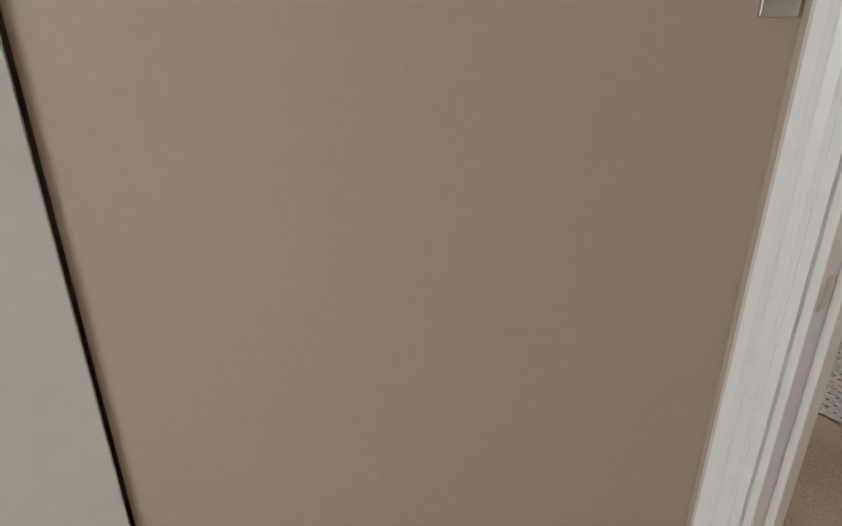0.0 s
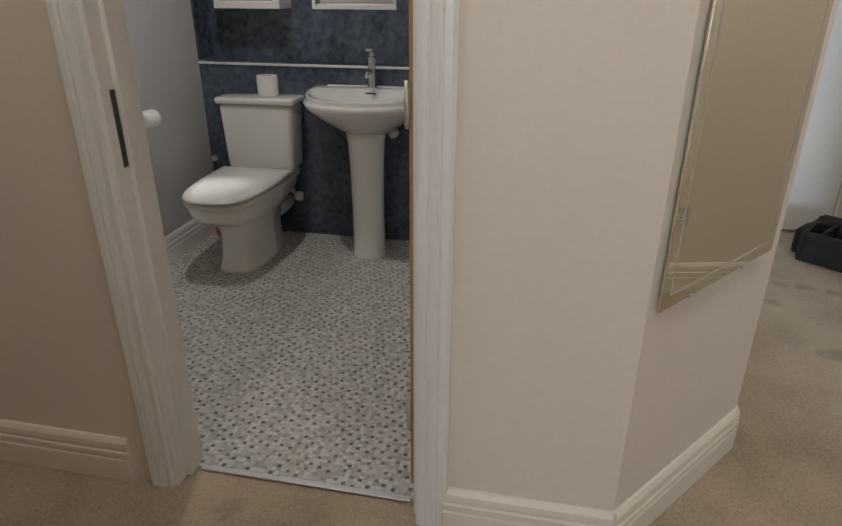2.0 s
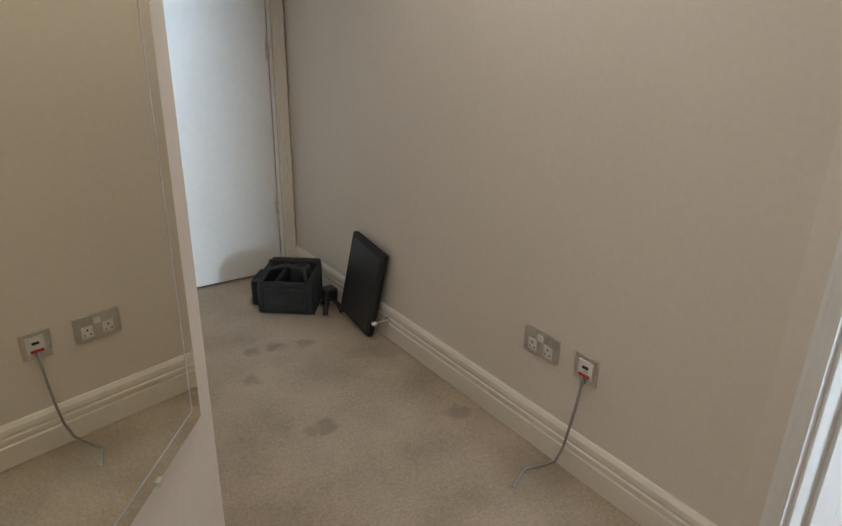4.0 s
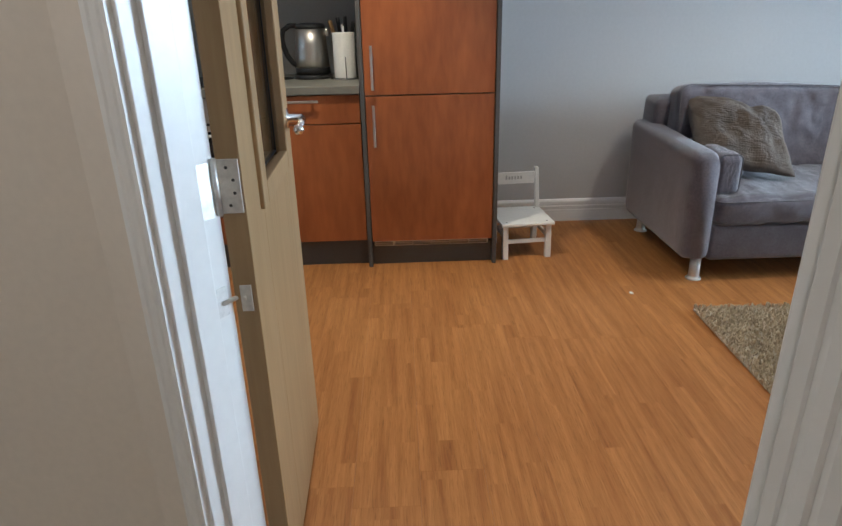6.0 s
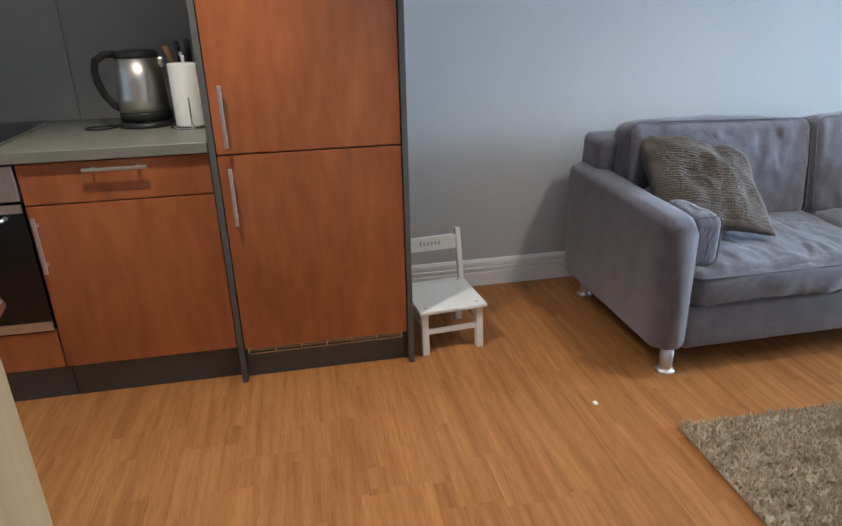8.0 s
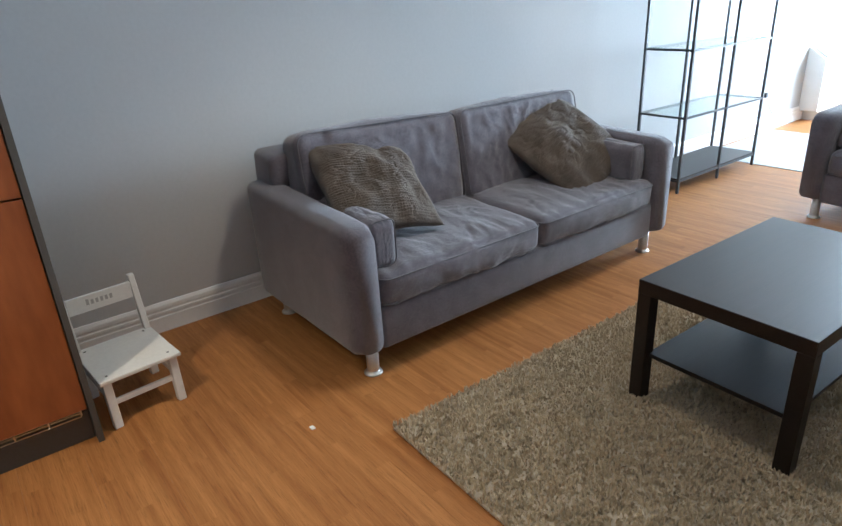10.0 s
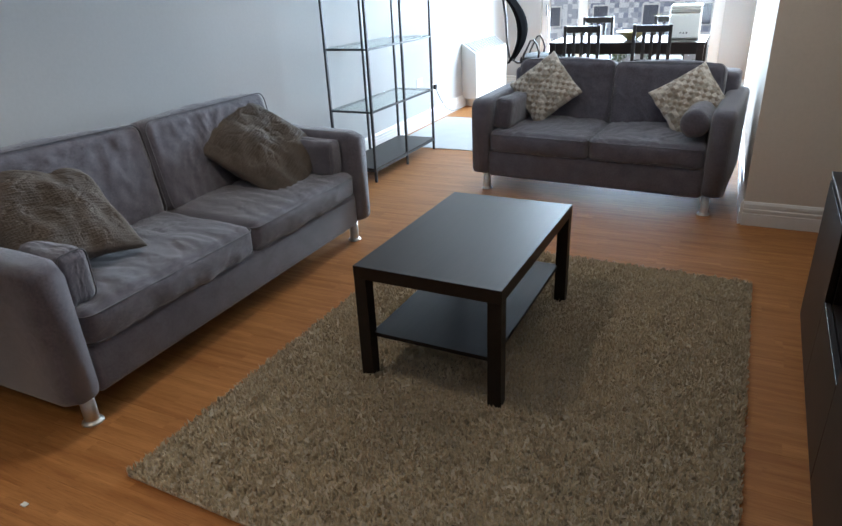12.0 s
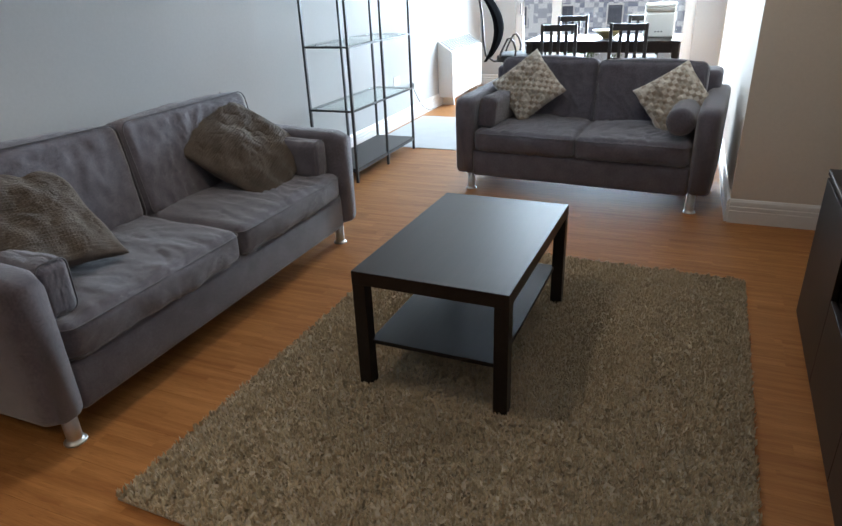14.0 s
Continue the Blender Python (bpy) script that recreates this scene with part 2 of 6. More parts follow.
def laminate_material():
    """Three-strip wood laminate: short staves of differing tone with fine dark grain, along x."""
    m = bpy.data.materials.new("laminate_plank")
    m.use_nodes = True
    n, l = m.node_tree.nodes, m.node_tree.links
    b = n["Principled BSDF"]

    def num(op, a, c=None, d=None):
        v = n.new("ShaderNodeMath")
        v.operation = op
        for k, x in enumerate((a, c, d)):
            if x is None:
                continue
            if isinstance(x, (int, float)):
                v.inputs[k].default_value = x
            else:
                l.new(x, v.inputs[k])
        return v.outputs[0]

    def noise_at(scale, detail, shift, rough=0.55):
        mp, t = n.new("ShaderNodeMapping"), n.new("ShaderNodeTexNoise")
        mp.inputs["Scale"].default_value = scale
        t.inputs["Scale"].default_value, t.inputs["Detail"].default_value, t.inputs["Roughness"].default_value = 1.0, detail, rough
        l.new(shift, mp.inputs[0]), l.new(mp.outputs[0], t.inputs[0])
        return t.outputs["Fac"]

    tc, info, sep = n.new("ShaderNodeTexCoord"), n.new("ShaderNodeObjectInfo"), n.new("ShaderNodeSeparateXYZ")
    l.new(tc.outputs["Object"], sep.inputs[0])
    strip = num("FLOOR", num("DIVIDE", sep.outputs[1], 0.0638))
    start = num("FRACT", num("MULTIPLY_ADD", strip, 0.37, info.outputs["Random"]))
    stave = num("FLOOR", num("MULTIPLY_ADD", sep.outputs[0], 2.1, num("MULTIPLY", start, 7.0)))
    ident, white = n.new("ShaderNodeCombineXYZ"), n.new("ShaderNodeTexWhiteNoise")
    l.new(strip, ident.inputs[0]), l.new(stave, ident.inputs[1]), l.new(num("MULTIPLY", info.outputs["Random"], 91.0), ident.inputs[2])
    l.new(ident.outputs[0], white.inputs[0])
    move = n.new("ShaderNodeVectorMath")
    move.operation, move.inputs[1].default_value = "MULTIPLY_ADD", (11, 17, 5)
    l.new(white.outputs["Color"], move.inputs[0]), l.new(tc.outputs["Object"], move.inputs[2])
    broad = noise_at((1.6, 34, 1), 4, move.outputs[0])
    fine = noise_at((6.0, 260, 1), 6, move.outputs[0], 0.7)
    pores = noise_at((14.0, 420, 1), 3, move.outputs[0], 0.6)
    tone = num("ADD", num("MULTIPLY", white.outputs["Value"], 0.09), num("ADD", num("MULTIPLY", broad, 0.75), num("MULTIPLY", fine, 0.55)))
    ramp = n.new("ShaderNodeMapRange")
    ramp.inputs["From Min"].default_value, ramp.inputs["From Max"].default_value = 0.48, 0.88
    l.new(tone, ramp.inputs[0])
    mix = n.new("ShaderNodeMix")
    mix.data_type = "RGBA"
    mix.inputs["A"].default_value, mix.inputs["B"].default_value = (0.285, 0.105, 0.031, 1), (0.50, 0.222, 0.072, 1)
    l.new(ramp.outputs[0], mix.inputs["Factor"])
    streak = n.new("ShaderNodeMapRange")
    streak.inputs["From Min"].default_value, streak.inputs["From Max"].default_value, streak.inputs["To Max"].default_value = 0.56, 0.70, 0.6
    l.new(num("MULTIPLY_ADD", fine, 0.35, num("MULTIPLY", pores, 0.72)), streak.inputs[0])
    dark = n.new("ShaderNodeMix")
    dark.data_type = "RGBA"
    dark.inputs["B"].default_value = (0.13, 0.048, 0.017, 1)
    l.new(streak.outputs[0], dark.inputs["Factor"]), l.new(mix.outputs["Result"], dark.inputs["A"])
    l.new(dark.outputs["Result"], b.inputs["Base Color"])
    b.inputs["Roughness"].default_value, b.inputs["Specular IOR Level"].default_value = 0.48, 0.18
    bp = n.new("ShaderNodeBump")
    bp.inputs["Strength"].default_value, bp.inputs["Distance"].default_value = 0.06, 0.001
    l.new(fine, bp.inputs["Height"]), l.new(bp.outputs[0], b.inputs["Normal"])
    return m


def stained(m, marks, color):
    """Adds a few worn spots of (x, y, radius, strength) with ragged edges to a floor material."""
    n, l = m.node_tree.nodes, m.node_tree.links
    b = n["Principled BSDF"]
    base = b.inputs["Base Color"].links[0].from_socket
    tc, wob, amp, add = n.new("ShaderNodeTexCoord"), n.new("ShaderNodeTexNoise"), n.new("ShaderNodeVectorMath"), n.new("ShaderNodeVectorMath")
    wob.inputs["Scale"].default_value, wob.inputs["Detail"].default_value = 22, 4
    amp.operation, amp.inputs[1].default_value = "MULTIPLY", (0.09, 0.09, 0)
    l.new(tc.outputs["Object"], wob.inputs[0]), l.new(wob.outputs["Color"], amp.inputs[0])
    l.new(tc.outputs["Object"], add.inputs[0]), l.new(amp.outputs[0], add.inputs[1])
    total = None
    for x, y, r, k in marks:
        d, f = n.new("ShaderNodeVectorMath"), n.new("ShaderNodeMapRange")
        d.operation, d.inputs[1].default_value = "DISTANCE", (x + 0.045, y + 0.045, -0.002)
        l.new(add.outputs[0], d.inputs[0])
        f.inputs["From Min"].default_value, f.inputs["From Max"].default_value = r, r * 0.45
        f.inputs["To Max"].default_value = k
        l.new(d.outputs["Value"], f.inputs[0])
        if total is None:
            total = f.outputs[0]
            continue
        top = n.new("ShaderNodeMath")
        top.operation = "MAXIMUM"
        l.new(total, top.inputs[0]), l.new(f.outputs[0], top.inputs[1])
        total = top.outputs[0]
    mix = n.new("ShaderNodeMix")
    mix.data_type = "RGBA"
    mix.inputs["B"].default_value = (*color, 1)
    l.new(total, mix.inputs["Factor"]), l.new(base, mix.inputs["A"]), l.new(mix.outputs["Result"], b.inputs["Base Color"])
    return m


STAINS = [(3.187, -2.772, 0.045, 0.55), (3.094, -2.767, 0.05, 0.7), (2.967, -2.73, 0.055, 0.55), (3.272, -2.564, 0.045, 0.55),
          (3.161, -2.146, 0.055, 0.6), (3.22, -2.149, 0.035, 0.5), (2.737, -1.967, 0.06, 0.5), (2.72, -2.48, 0.09, 0.4), (2.75, -1.55, 0.16, 0.3), (5.07, -0.97, 0.05, 0.4)]
M = dict(
    wall=material("magnolia_paint", (0.73, 0.655, 0.57), 0.75, var=0.03, scale=1.5, fine=60, bump=0.05, bump_scale=240),
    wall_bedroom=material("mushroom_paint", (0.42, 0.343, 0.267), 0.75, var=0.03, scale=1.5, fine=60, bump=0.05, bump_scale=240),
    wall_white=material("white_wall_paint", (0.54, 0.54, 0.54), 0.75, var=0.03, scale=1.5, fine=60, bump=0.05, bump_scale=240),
    ceiling=material("ceiling_paint", (0.82, 0.81, 0.78), 0.8, var=0.02),
    gloss=material("white_gloss_paint", (0.80, 0.785, 0.76), 0.32, var=0.03, scale=3, fine=40, bump=0.02, bump_scale=60),
    cream=material("cream_gloss_paint", (0.78, 0.715, 0.615), 0.35, var=0.03, scale=3, fine=40, bump=0.02, bump_scale=60),
    carpet=stained(material("beige_carpet", (0.56, 0.440, 0.315), 0.95, color2=(0.33, 0.25, 0.165), scale=4.2, fine=120, bump=0.9, bump_scale=420, sheen=0.3), STAINS, (0.21, 0.165, 0.115)),
    vinyl=vinyl_material(),
    plank=laminate_material(),
    cherry=grain_material("cherry_veneer", (0.205, 0.057, 0.019), (0.40, 0.124, 0.040), 2, 0.36, scale=7.0, stretch=4, per_object=0.2),
    ash=grain_material("pale_ash_veneer", (0.27, 0.165, 0.075), (0.36, 0.232, 0.115), 2, 0.45, scale=5.0, stretch=16, per_object=0.1),
    oak_edge=grain_material("oak_edge", (0.34, 0.19, 0.07), (0.48, 0.29, 0.12), 2, 0.5, scale=6, stretch=16),
    blackbrown=grain_material("black_brown_foil", (0.012, 0.0078, 0.006), (0.025, 0.0165, 0.0125), 1, 0.40, scale=8, stretch=20, spec=0.27),
    blackwood=material("black_stained_wood", (0.02, 0.017, 0.015), 0.4, var=0.3),
    panel=material("blue_marble_panel", (0.125, 0.155, 0.205), 0.22, color2=(0.030, 0.040, 0.062), scale=4.0, fine=30, bump=0.0),
    fabric=material("grey_sofa_fabric", (0.150, 0.136, 0.166), 0.9, color2=(0.088, 0.079, 0.098), scale=11, fine=110, bump=0.45, bump_scale=700, sheen=0.5),
    piping=material("grey_piping", (0.115, 0.11, 0.125), 0.9, var=0.1, sheen=0.3),
    waffle=material("taupe_waffle_knit", (0.140, 0.108, 0.086), 0.95, color2=(0.058, 0.045, 0.036), scale=12, fine=320, bump=0.5, bump_scale=700, sheen=0.15),
    weave=material("cream_tufted_cover", (0.56, 0.50, 0.42), 0.95, color2=(0.38, 0.33, 0.26), scale=25, fine=300, bump=0.6, bump_scale=600, sheen=0.3),
    weave_tan=material("tan_tufted_cover", (0.47, 0.385, 0.30), 0.95, color2=(0.37, 0.30, 0.235), scale=25, fine=300, bump=0.6, bump_scale=600, sheen=0.3),
    weave_pale=material("ivory_tufted_cover", (0.78, 0.72, 0.64), 0.95, color2=(0.64, 0.58, 0.50), scale=25, fine=300, bump=0.6, bump_scale=600, sheen=0.3),
    rug=material("shaggy_pile", (0.67, 0.55, 0.385), 0.95, color2=(0.47, 0.38, 0.26), scale=11, fine=90, sheen=0.2),
    rug_base=material("rug_backing", (0.50, 0.43, 0.34), 0.95, var=0.15),
    chrome=material("chrome", (0.78, 0.78, 0.79), 0.16, 1.0, var=0.03),
    steel=material("brushed_steel", (0.66, 0.63, 0.58), 0.38, 1.0, var=0.08, stretch=(1, 1, 0.05), fine=200),
    satin=material("satin_steel", (0.66, 0.65, 0.62), 0.38, 1.0, var=0.06),
    worn_steel=material("worn_steel", (0.72, 0.71, 0.68), 0.5, 1.0, var=0.15, scale=30),
    blackmetal=material("black_powder_coat", (0.035, 0.036, 0.038), 0.45, var=0.15),
    blackplastic=material("black_plastic", (0.018, 0.018, 0.019), 0.38, var=0.2),
    glossblack=material("gloss_black_plastic", (0.008, 0.008, 0.009), 0.1, var=0.2),
    mesh=material("black_mesh_fabric", (0.006, 0.006, 0.0065), 0.95, var=0.3, scale=20, fine=300, spec=0.0),
    nylon=material("black_nylon_fabric", (0.022, 0.021, 0.021), 0.8, var=0.4, scale=20, fine=300, bump=0.5, bump_scale=500),
    grey_carcass=material("dark_grey_laminate", (0.085, 0.082, 0.078), 0.5, var=0.08),
    counter=material("grey_green_laminate", (0.20, 0.195, 0.165), 0.4, color2=(0.15, 0.148, 0.125), scale=20, fine=220),
    splash=material("grey_splashback", (0.33, 0.315, 0.285), 0.45, var=0.05),
    porcelain=material("white_porcelain", (0.80, 0.79, 0.76), 0.1, var=0.02, coat=0.4),
    heater_grey=material("grey_outlet_grille", (0.22, 0.23, 0.23), 0.5, var=0.1),
    whiteplastic=material("white_plastic", (0.78, 0.77, 0.74), 0.35, var=0.03),
    whitepaint=material("white_painted_wood", (0.80, 0.79, 0.76), 0.4, var=0.04, scale=8, fine=60, bump=0.04, bump_scale=80),
    paper=material("white_tissue_paper", (0.83, 0.82, 0.79), 0.9, var=0.04, bump=0.2, bump_scale=200),
    glass=glass_material("clear_glass", (0.98, 0.99, 0.985)),
    shelfglass=glass_material("shelf_glass", (0.90, 0.95, 0.93)),
    frosted=material("frosted_glass", (0.12, 0.16, 0.20), 0.25, var=0.1),
    upvc=material("white_upvc", (0.82, 0.82, 0.81), 0.35, var=0.02),
    greyframe=material("grey_window_frame", (0.45, 0.43, 0.40), 0.4, var=0.06),
    mat=material("pale_grey_mat", (0.52, 0.53, 0.54), 0.6, var=0.05, bump=0.1),
    cable=material("grey_cable", (0.30, 0.29, 0.27), 0.5, var=0.05),
    grey_ink=material("grey_lettering", (0.45, 0.44, 0.42), 0.6, var=0.05),
    red=material("red_plastic", (0.45, 0.03, 0.03), 0.4, var=0.1),
    pink=material("pink_plastic", (0.50, 0.06, 0.10), 0.4, var=0.1),
    bluebin=material("slate_blue_plastic", (0.06, 0.09, 0.14), 0.4, var=0.1),
    bowl=material("yellow_ceramic", (0.50, 0.40, 0.16), 0.3, var=0.1),
    mirror=material("mirror_silver", (0.82, 0.79, 0.68), 0.01, 1.0, var=0.0),
    clad_dark=material("dark_cladding", (0.10, 0.11, 0.14), 0.6, var=0.2, per_object=0.5),
    leaf=material("leaf_green", (0.09, 0.14, 0.04), 0.7, var=0.4, scale=3),
    bark=material("bark", (0.10, 0.08, 0.06), 0.9, var=0.3),
    paving=material("paving", (0.35, 0.34, 0.32), 0.9, var=0.15),
)


# ---- building helpers ----
def part(name, bm, mat_, parent=None, label="", smooth=False):
    """Links a bmesh as one mesh object, under a thing or a part where one is given."""
    me = bpy.data.meshes.new(name)
    bmesh.ops.recalc_face_normals(bm, faces=bm.faces)
    bm.to_mesh(me)
    bm.free()
    me.materials.append(M[mat_])
    if smooth:
        me.polygons.foreach_set("use_smooth", [True] * len(me.polygons))
    ob = new(name, me)
    if parent:
        ob.parent = parent
    if label:
        ob["label"] = label
    return ob


def thing(name, label, category, group="", m=None):
    ob = tagged(new(name), label, category, group)
    if m is not None:
        ob.matrix_basis = m
    return ob


def box(x0, x1, y0, y1, z0, z1, bevel=0.0, seg=2, bm=None, m=None):
    own = bmesh.new()
    bmesh.ops.create_cube(own, size=1)
    for v in own.verts:
        v.co = Vector(((x0 + x1) / 2 + v.co.x * (x1 - x0), (y0 + y1) / 2 + v.co.y * (y1 - y0), (z0 + z1) / 2 + v.co.z * (z1 - z0)))
    if bevel:
        bmesh.ops.bevel(own, geom=own.edges[:], offset=bevel, segments=seg, profile=0.5, affect="EDGES")
    if m is not None:
        own.transform(m)
    if bm is None:
        return own
    return merge(bm, own)


def merge(bm, other):
    me = bpy.data.meshes.new("tmp")
    other.to_mesh(me)
    other.free()
    bm.from_mesh(me)
    bpy.data.meshes.remove(me)
    return bm


def prism(points, z0, z1, bevel=0.0):
    """An upright solid on a ground outline."""
    bm = bmesh.new()
    low = [bm.verts.new((x, y, z0)) for x, y in points]
    top = [bm.verts.new((x, y, z1)) for x, y in points]
    bm.faces.new(low), bm.faces.new(top)
    for i in range(len(points)):
        j = (i + 1) % len(points)
        bm.faces.new((low[i], low[j], top[j], top[i]))
    if bevel:
        bmesh.ops.bevel(bm, geom=bm.edges[:], offset=bevel, segments=2, profile=0.5, affect="EDGES")
    return bm


def lathe(profile, seg=28, m=None, bm=None):
    """A solid of revolution round z from (radius, height) pairs."""
    own = bmesh.new()
    rings = [[own.verts.new((r * math.cos(2 * math.pi * k / seg), r * math.sin(2 * math.pi * k / seg), z)) for k in range(seg)]
             if r > 1e-6 else [own.verts.new((0, 0, z))] for r, z in profile]
    for a, b in zip(rings, rings[1:]):
        for k in range(seg):
            j = (k + 1) % seg
            if len(a) == 1 and len(b) == 1:
                continue
            if len(a) == 1:
                own.faces.new((a[0], b[k], b[j]))
            elif len(b) == 1:
                own.faces.new((a[k], a[j], b[0]))
            else:
                own.faces.new((a[k], a[j], b[j], b[k]))
    for ring in (rings[0], rings[-1]):
        if len(ring) > 1:
            own.faces.new(ring)
    if m is not None:
        own.transform(m)
    return own if bm is None else merge(bm, own)


def tube(points, radius, seg=8, bm=None, closed=False):
    """A round tube along points."""
    own = bmesh.new()
    pts = [Vector(p) for p in points]
    rings, n = [], len(pts)
    side = None
    for i, p in enumerate(pts):
        a = pts[(i - 1) % n] if closed or i else p
        b = pts[(i + 1) % n] if closed or i < n - 1 else p
        d = (b - a).normalized()
        if side is None:
            side = d.orthogonal().normalized()
        side = (side - d * side.dot(d)).normalized()
        up = d.cross(side)
        rings.append([own.verts.new(p + radius * (math.cos(2 * math.pi * k / seg) * side + math.sin(2 * math.pi * k / seg) * up)) for k in range(seg)])
    for i in range(n if closed else n - 1):
        a, b = rings[i], rings[(i + 1) % n]
        for k in range(seg):
            own.faces.new((a[k], a[(k + 1) % seg], b[(k + 1) % seg], b[k]))
    if not closed:
        own.faces.new(rings[0]), own.faces.new(rings[-1])
    return own if bm is None else merge(bm, own)


def extrude_profile(profile, a, b, n):
    """A moulding: a profile of (out, up) pairs swept from a to b on the floor plan; n is the way out of the wall."""
    bm = bmesh.new()
    ends = [[bm.verts.new((p[0] + n[0] * o, p[1] + n[1] * o, u)) for o, u in profile] for p in (a, b)]
    for i in range(len(profile)):
        j = (i + 1) % len(profile)
        bm.faces.new((ends[0][i], ends[0][j], ends[1][j], ends[1][i]))
    bm.faces.new(ends[0]), bm.faces.new(ends[1])
    return bm


SKIRT = [(0.0, 0.0), (0.018, 0.0), (0.018, 0.072), (0.013, 0.076), (0.013, 0.082), (0.018, 0.086), (0.018, 0.098),
         (0.013, 0.102), (0.013, 0.108), (0.016, 0.112), (0.014, 0.128), (0.006, 0.140), (0.0, 0.142)]


def skirting(a, b, n, mat_="cream"):
    ob = part("baseboard", extrude_profile(SKIRT, a, b, n), mat_)
    return tagged(ob, "grooved painted skirting board along the wall", "baseboard", kind="structure")


def structure(name, bm, mat_, label, category):
    return tagged(part(name, bm, mat_), label, category, kind="structure")


ARCH = [(0.0, 0.0), (0.016, 0.0), (0.016, 0.012), (0.012, 0.016), (0.016, 0.022), (0.019, 0.034), (0.014, 0.040), (0.018, 0.046),
        (0.018, 0.060), (0.010, 0.068), (0.0, 0.068)]


def upright_moulding(foot, along, out, z0, z1):
    """An architrave leg: its profile lies on the plan at foot, along the wall and out of it."""
    pts = [(foot[0] + along[0] * u + out[0] * o, foot[1] + along[1] * u + out[1] * o) for o, u in ARCH]
    return prism(pts, z0, z1)

# ---- structure: floors ----
H = 2.42
structure("floor_hall", box(2.45, 6.3, -3.7, 4.2, -0.06, -0.002), "carpet", "worn beige carpet with a few faint stains", "carpet floor")
structure("floor_bathroom", prism([(4.50, -1.10), (6.14, -1.10), (6.14, -3.1), (4.50, -3.1)], -0.05, 0.003), "vinyl",
          "mosaic-patterned sheet vinyl in white, grey and brown", "vinyl floor")
structure("subfloor", box(-0.2, 3.75, -3.2, 8.8, -0.12, -0.062), "grey_carcass", "screed under the laminate floor", "floor")
structure("threshold", box(4.60, 5.22, -1.105, -1.085, 0.002, 0.007, 0.002), "satin", "thin metal door bar between carpet and vinyl", "threshold")

# ---- structure: lounge ----
U, N = (0.574, 0.819), (0.819, -0.574)   # along the slanted lounge-door wall, and out of it to the hall
HINGE = (2.585, -0.815)
TH = 0.125


def slant(s, d=0.0):
    return (HINGE[0] + U[0] * s + N[0] * d, HINGE[1] + U[1] * s + N[1] * d)


DOOR_W, DOOR_H = 0.90, 2.04
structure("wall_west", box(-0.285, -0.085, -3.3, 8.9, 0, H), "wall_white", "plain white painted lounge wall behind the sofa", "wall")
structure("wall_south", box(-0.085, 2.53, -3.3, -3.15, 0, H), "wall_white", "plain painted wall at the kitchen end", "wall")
structure("wall_hall_west", prism([(2.53, -3.70), (2.63, -3.70), (2.63, -1.02), slant(-0.04, TH), slant(-0.04, 0), (2.53, -0.90)], 0, H), "wall",
          "cream painted hall wall with sockets", "wall")
structure("wall_slant", prism([slant(DOOR_W + 0.03), (3.70, 0.80), (3.80, 0.80), (3.80, 0.225), (3.83, 0.225), (3.83, 0.13), slant(1.26, TH), slant(DOOR_W + 0.03, TH)], 0, H),
          "wall", "slanted cream wall beside the lounge doorway", "wall")
structure("wall_slant_head", prism([slant(-0.04), slant(DOOR_W + 0.03), slant(DOOR_W + 0.03, TH), slant(-0.04, TH)], DOOR_H, H), "wall",
          "wall above the lounge doorway", "wall")
structure("wall_east", box(3.70, 3.80, 0.80, 3.745, 0, H), "wall", "cream wall behind the media unit", "wall")
structure("wall_pier", box(2.949, 3.80, 3.745, 8.62, 0, H), "wall", "projecting wall corner between sitting and dining areas", "wall")
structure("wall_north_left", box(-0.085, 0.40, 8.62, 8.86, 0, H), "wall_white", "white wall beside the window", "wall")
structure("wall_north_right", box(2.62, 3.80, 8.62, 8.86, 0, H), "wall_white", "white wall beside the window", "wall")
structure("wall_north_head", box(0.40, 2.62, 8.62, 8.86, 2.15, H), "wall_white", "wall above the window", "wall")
structure("ceiling", box(-0.3, 6.35, -3.75, 8.9, H, H + 0.1), "ceiling", "plain white ceiling", "ceiling")

skirting((-0.085, 0.02), (-0.085, 8.6), (1, 0), "gloss")
skirting((2.949, 3.745), (3.70, 3.745), (0, -1), "gloss")
skirting((2.949, 8.6), (2.949, 3.745), (-1, 0), "gloss")
skirting((2.64, 8.62), (2.949, 8.62), (0, -1), "gloss")
skirting((-0.085, 8.62), (0.38, 8.62), (0, -1), "gloss")
skirting((3.70, 0.9), (3.70, 3.7), (-1, 0), "gloss")

# ---- structure: hall, bedroom, bathroom ----
A, B = (4.091, -1.02), (3.703, -1.512)
BX0, BX1 = 4.57, 5.245
structure("wall_bath_left", box(BX1 + 0.03, 6.25, -1.14, -1.02, 0, H), "wall", "cream hall wall beside the bathroom door", "wall")
structure("wall_bath_right", prism([(BX0 - 0.03, -1.02), A, B, (3.703, -3.55), (3.82, -3.55), (3.82, -1.552), (4.141, -1.14), (BX0 - 0.03, -1.14)], 0, H),
          "wall", "cream hall wall with a slanted face carrying the mirror", "wall")
structure("wall_bath_head", box(BX0 - 0.03, BX1 + 0.03, -1.14, -1.02, DOOR_H, H), "wall", "wall above the bathroom doorway", "wall")
structure("wall_hall_end_head", box(2.63, 3.72, -3.66, -3.53, 2.05, H), "wall", "wall above the hall cupboard door", "wall")
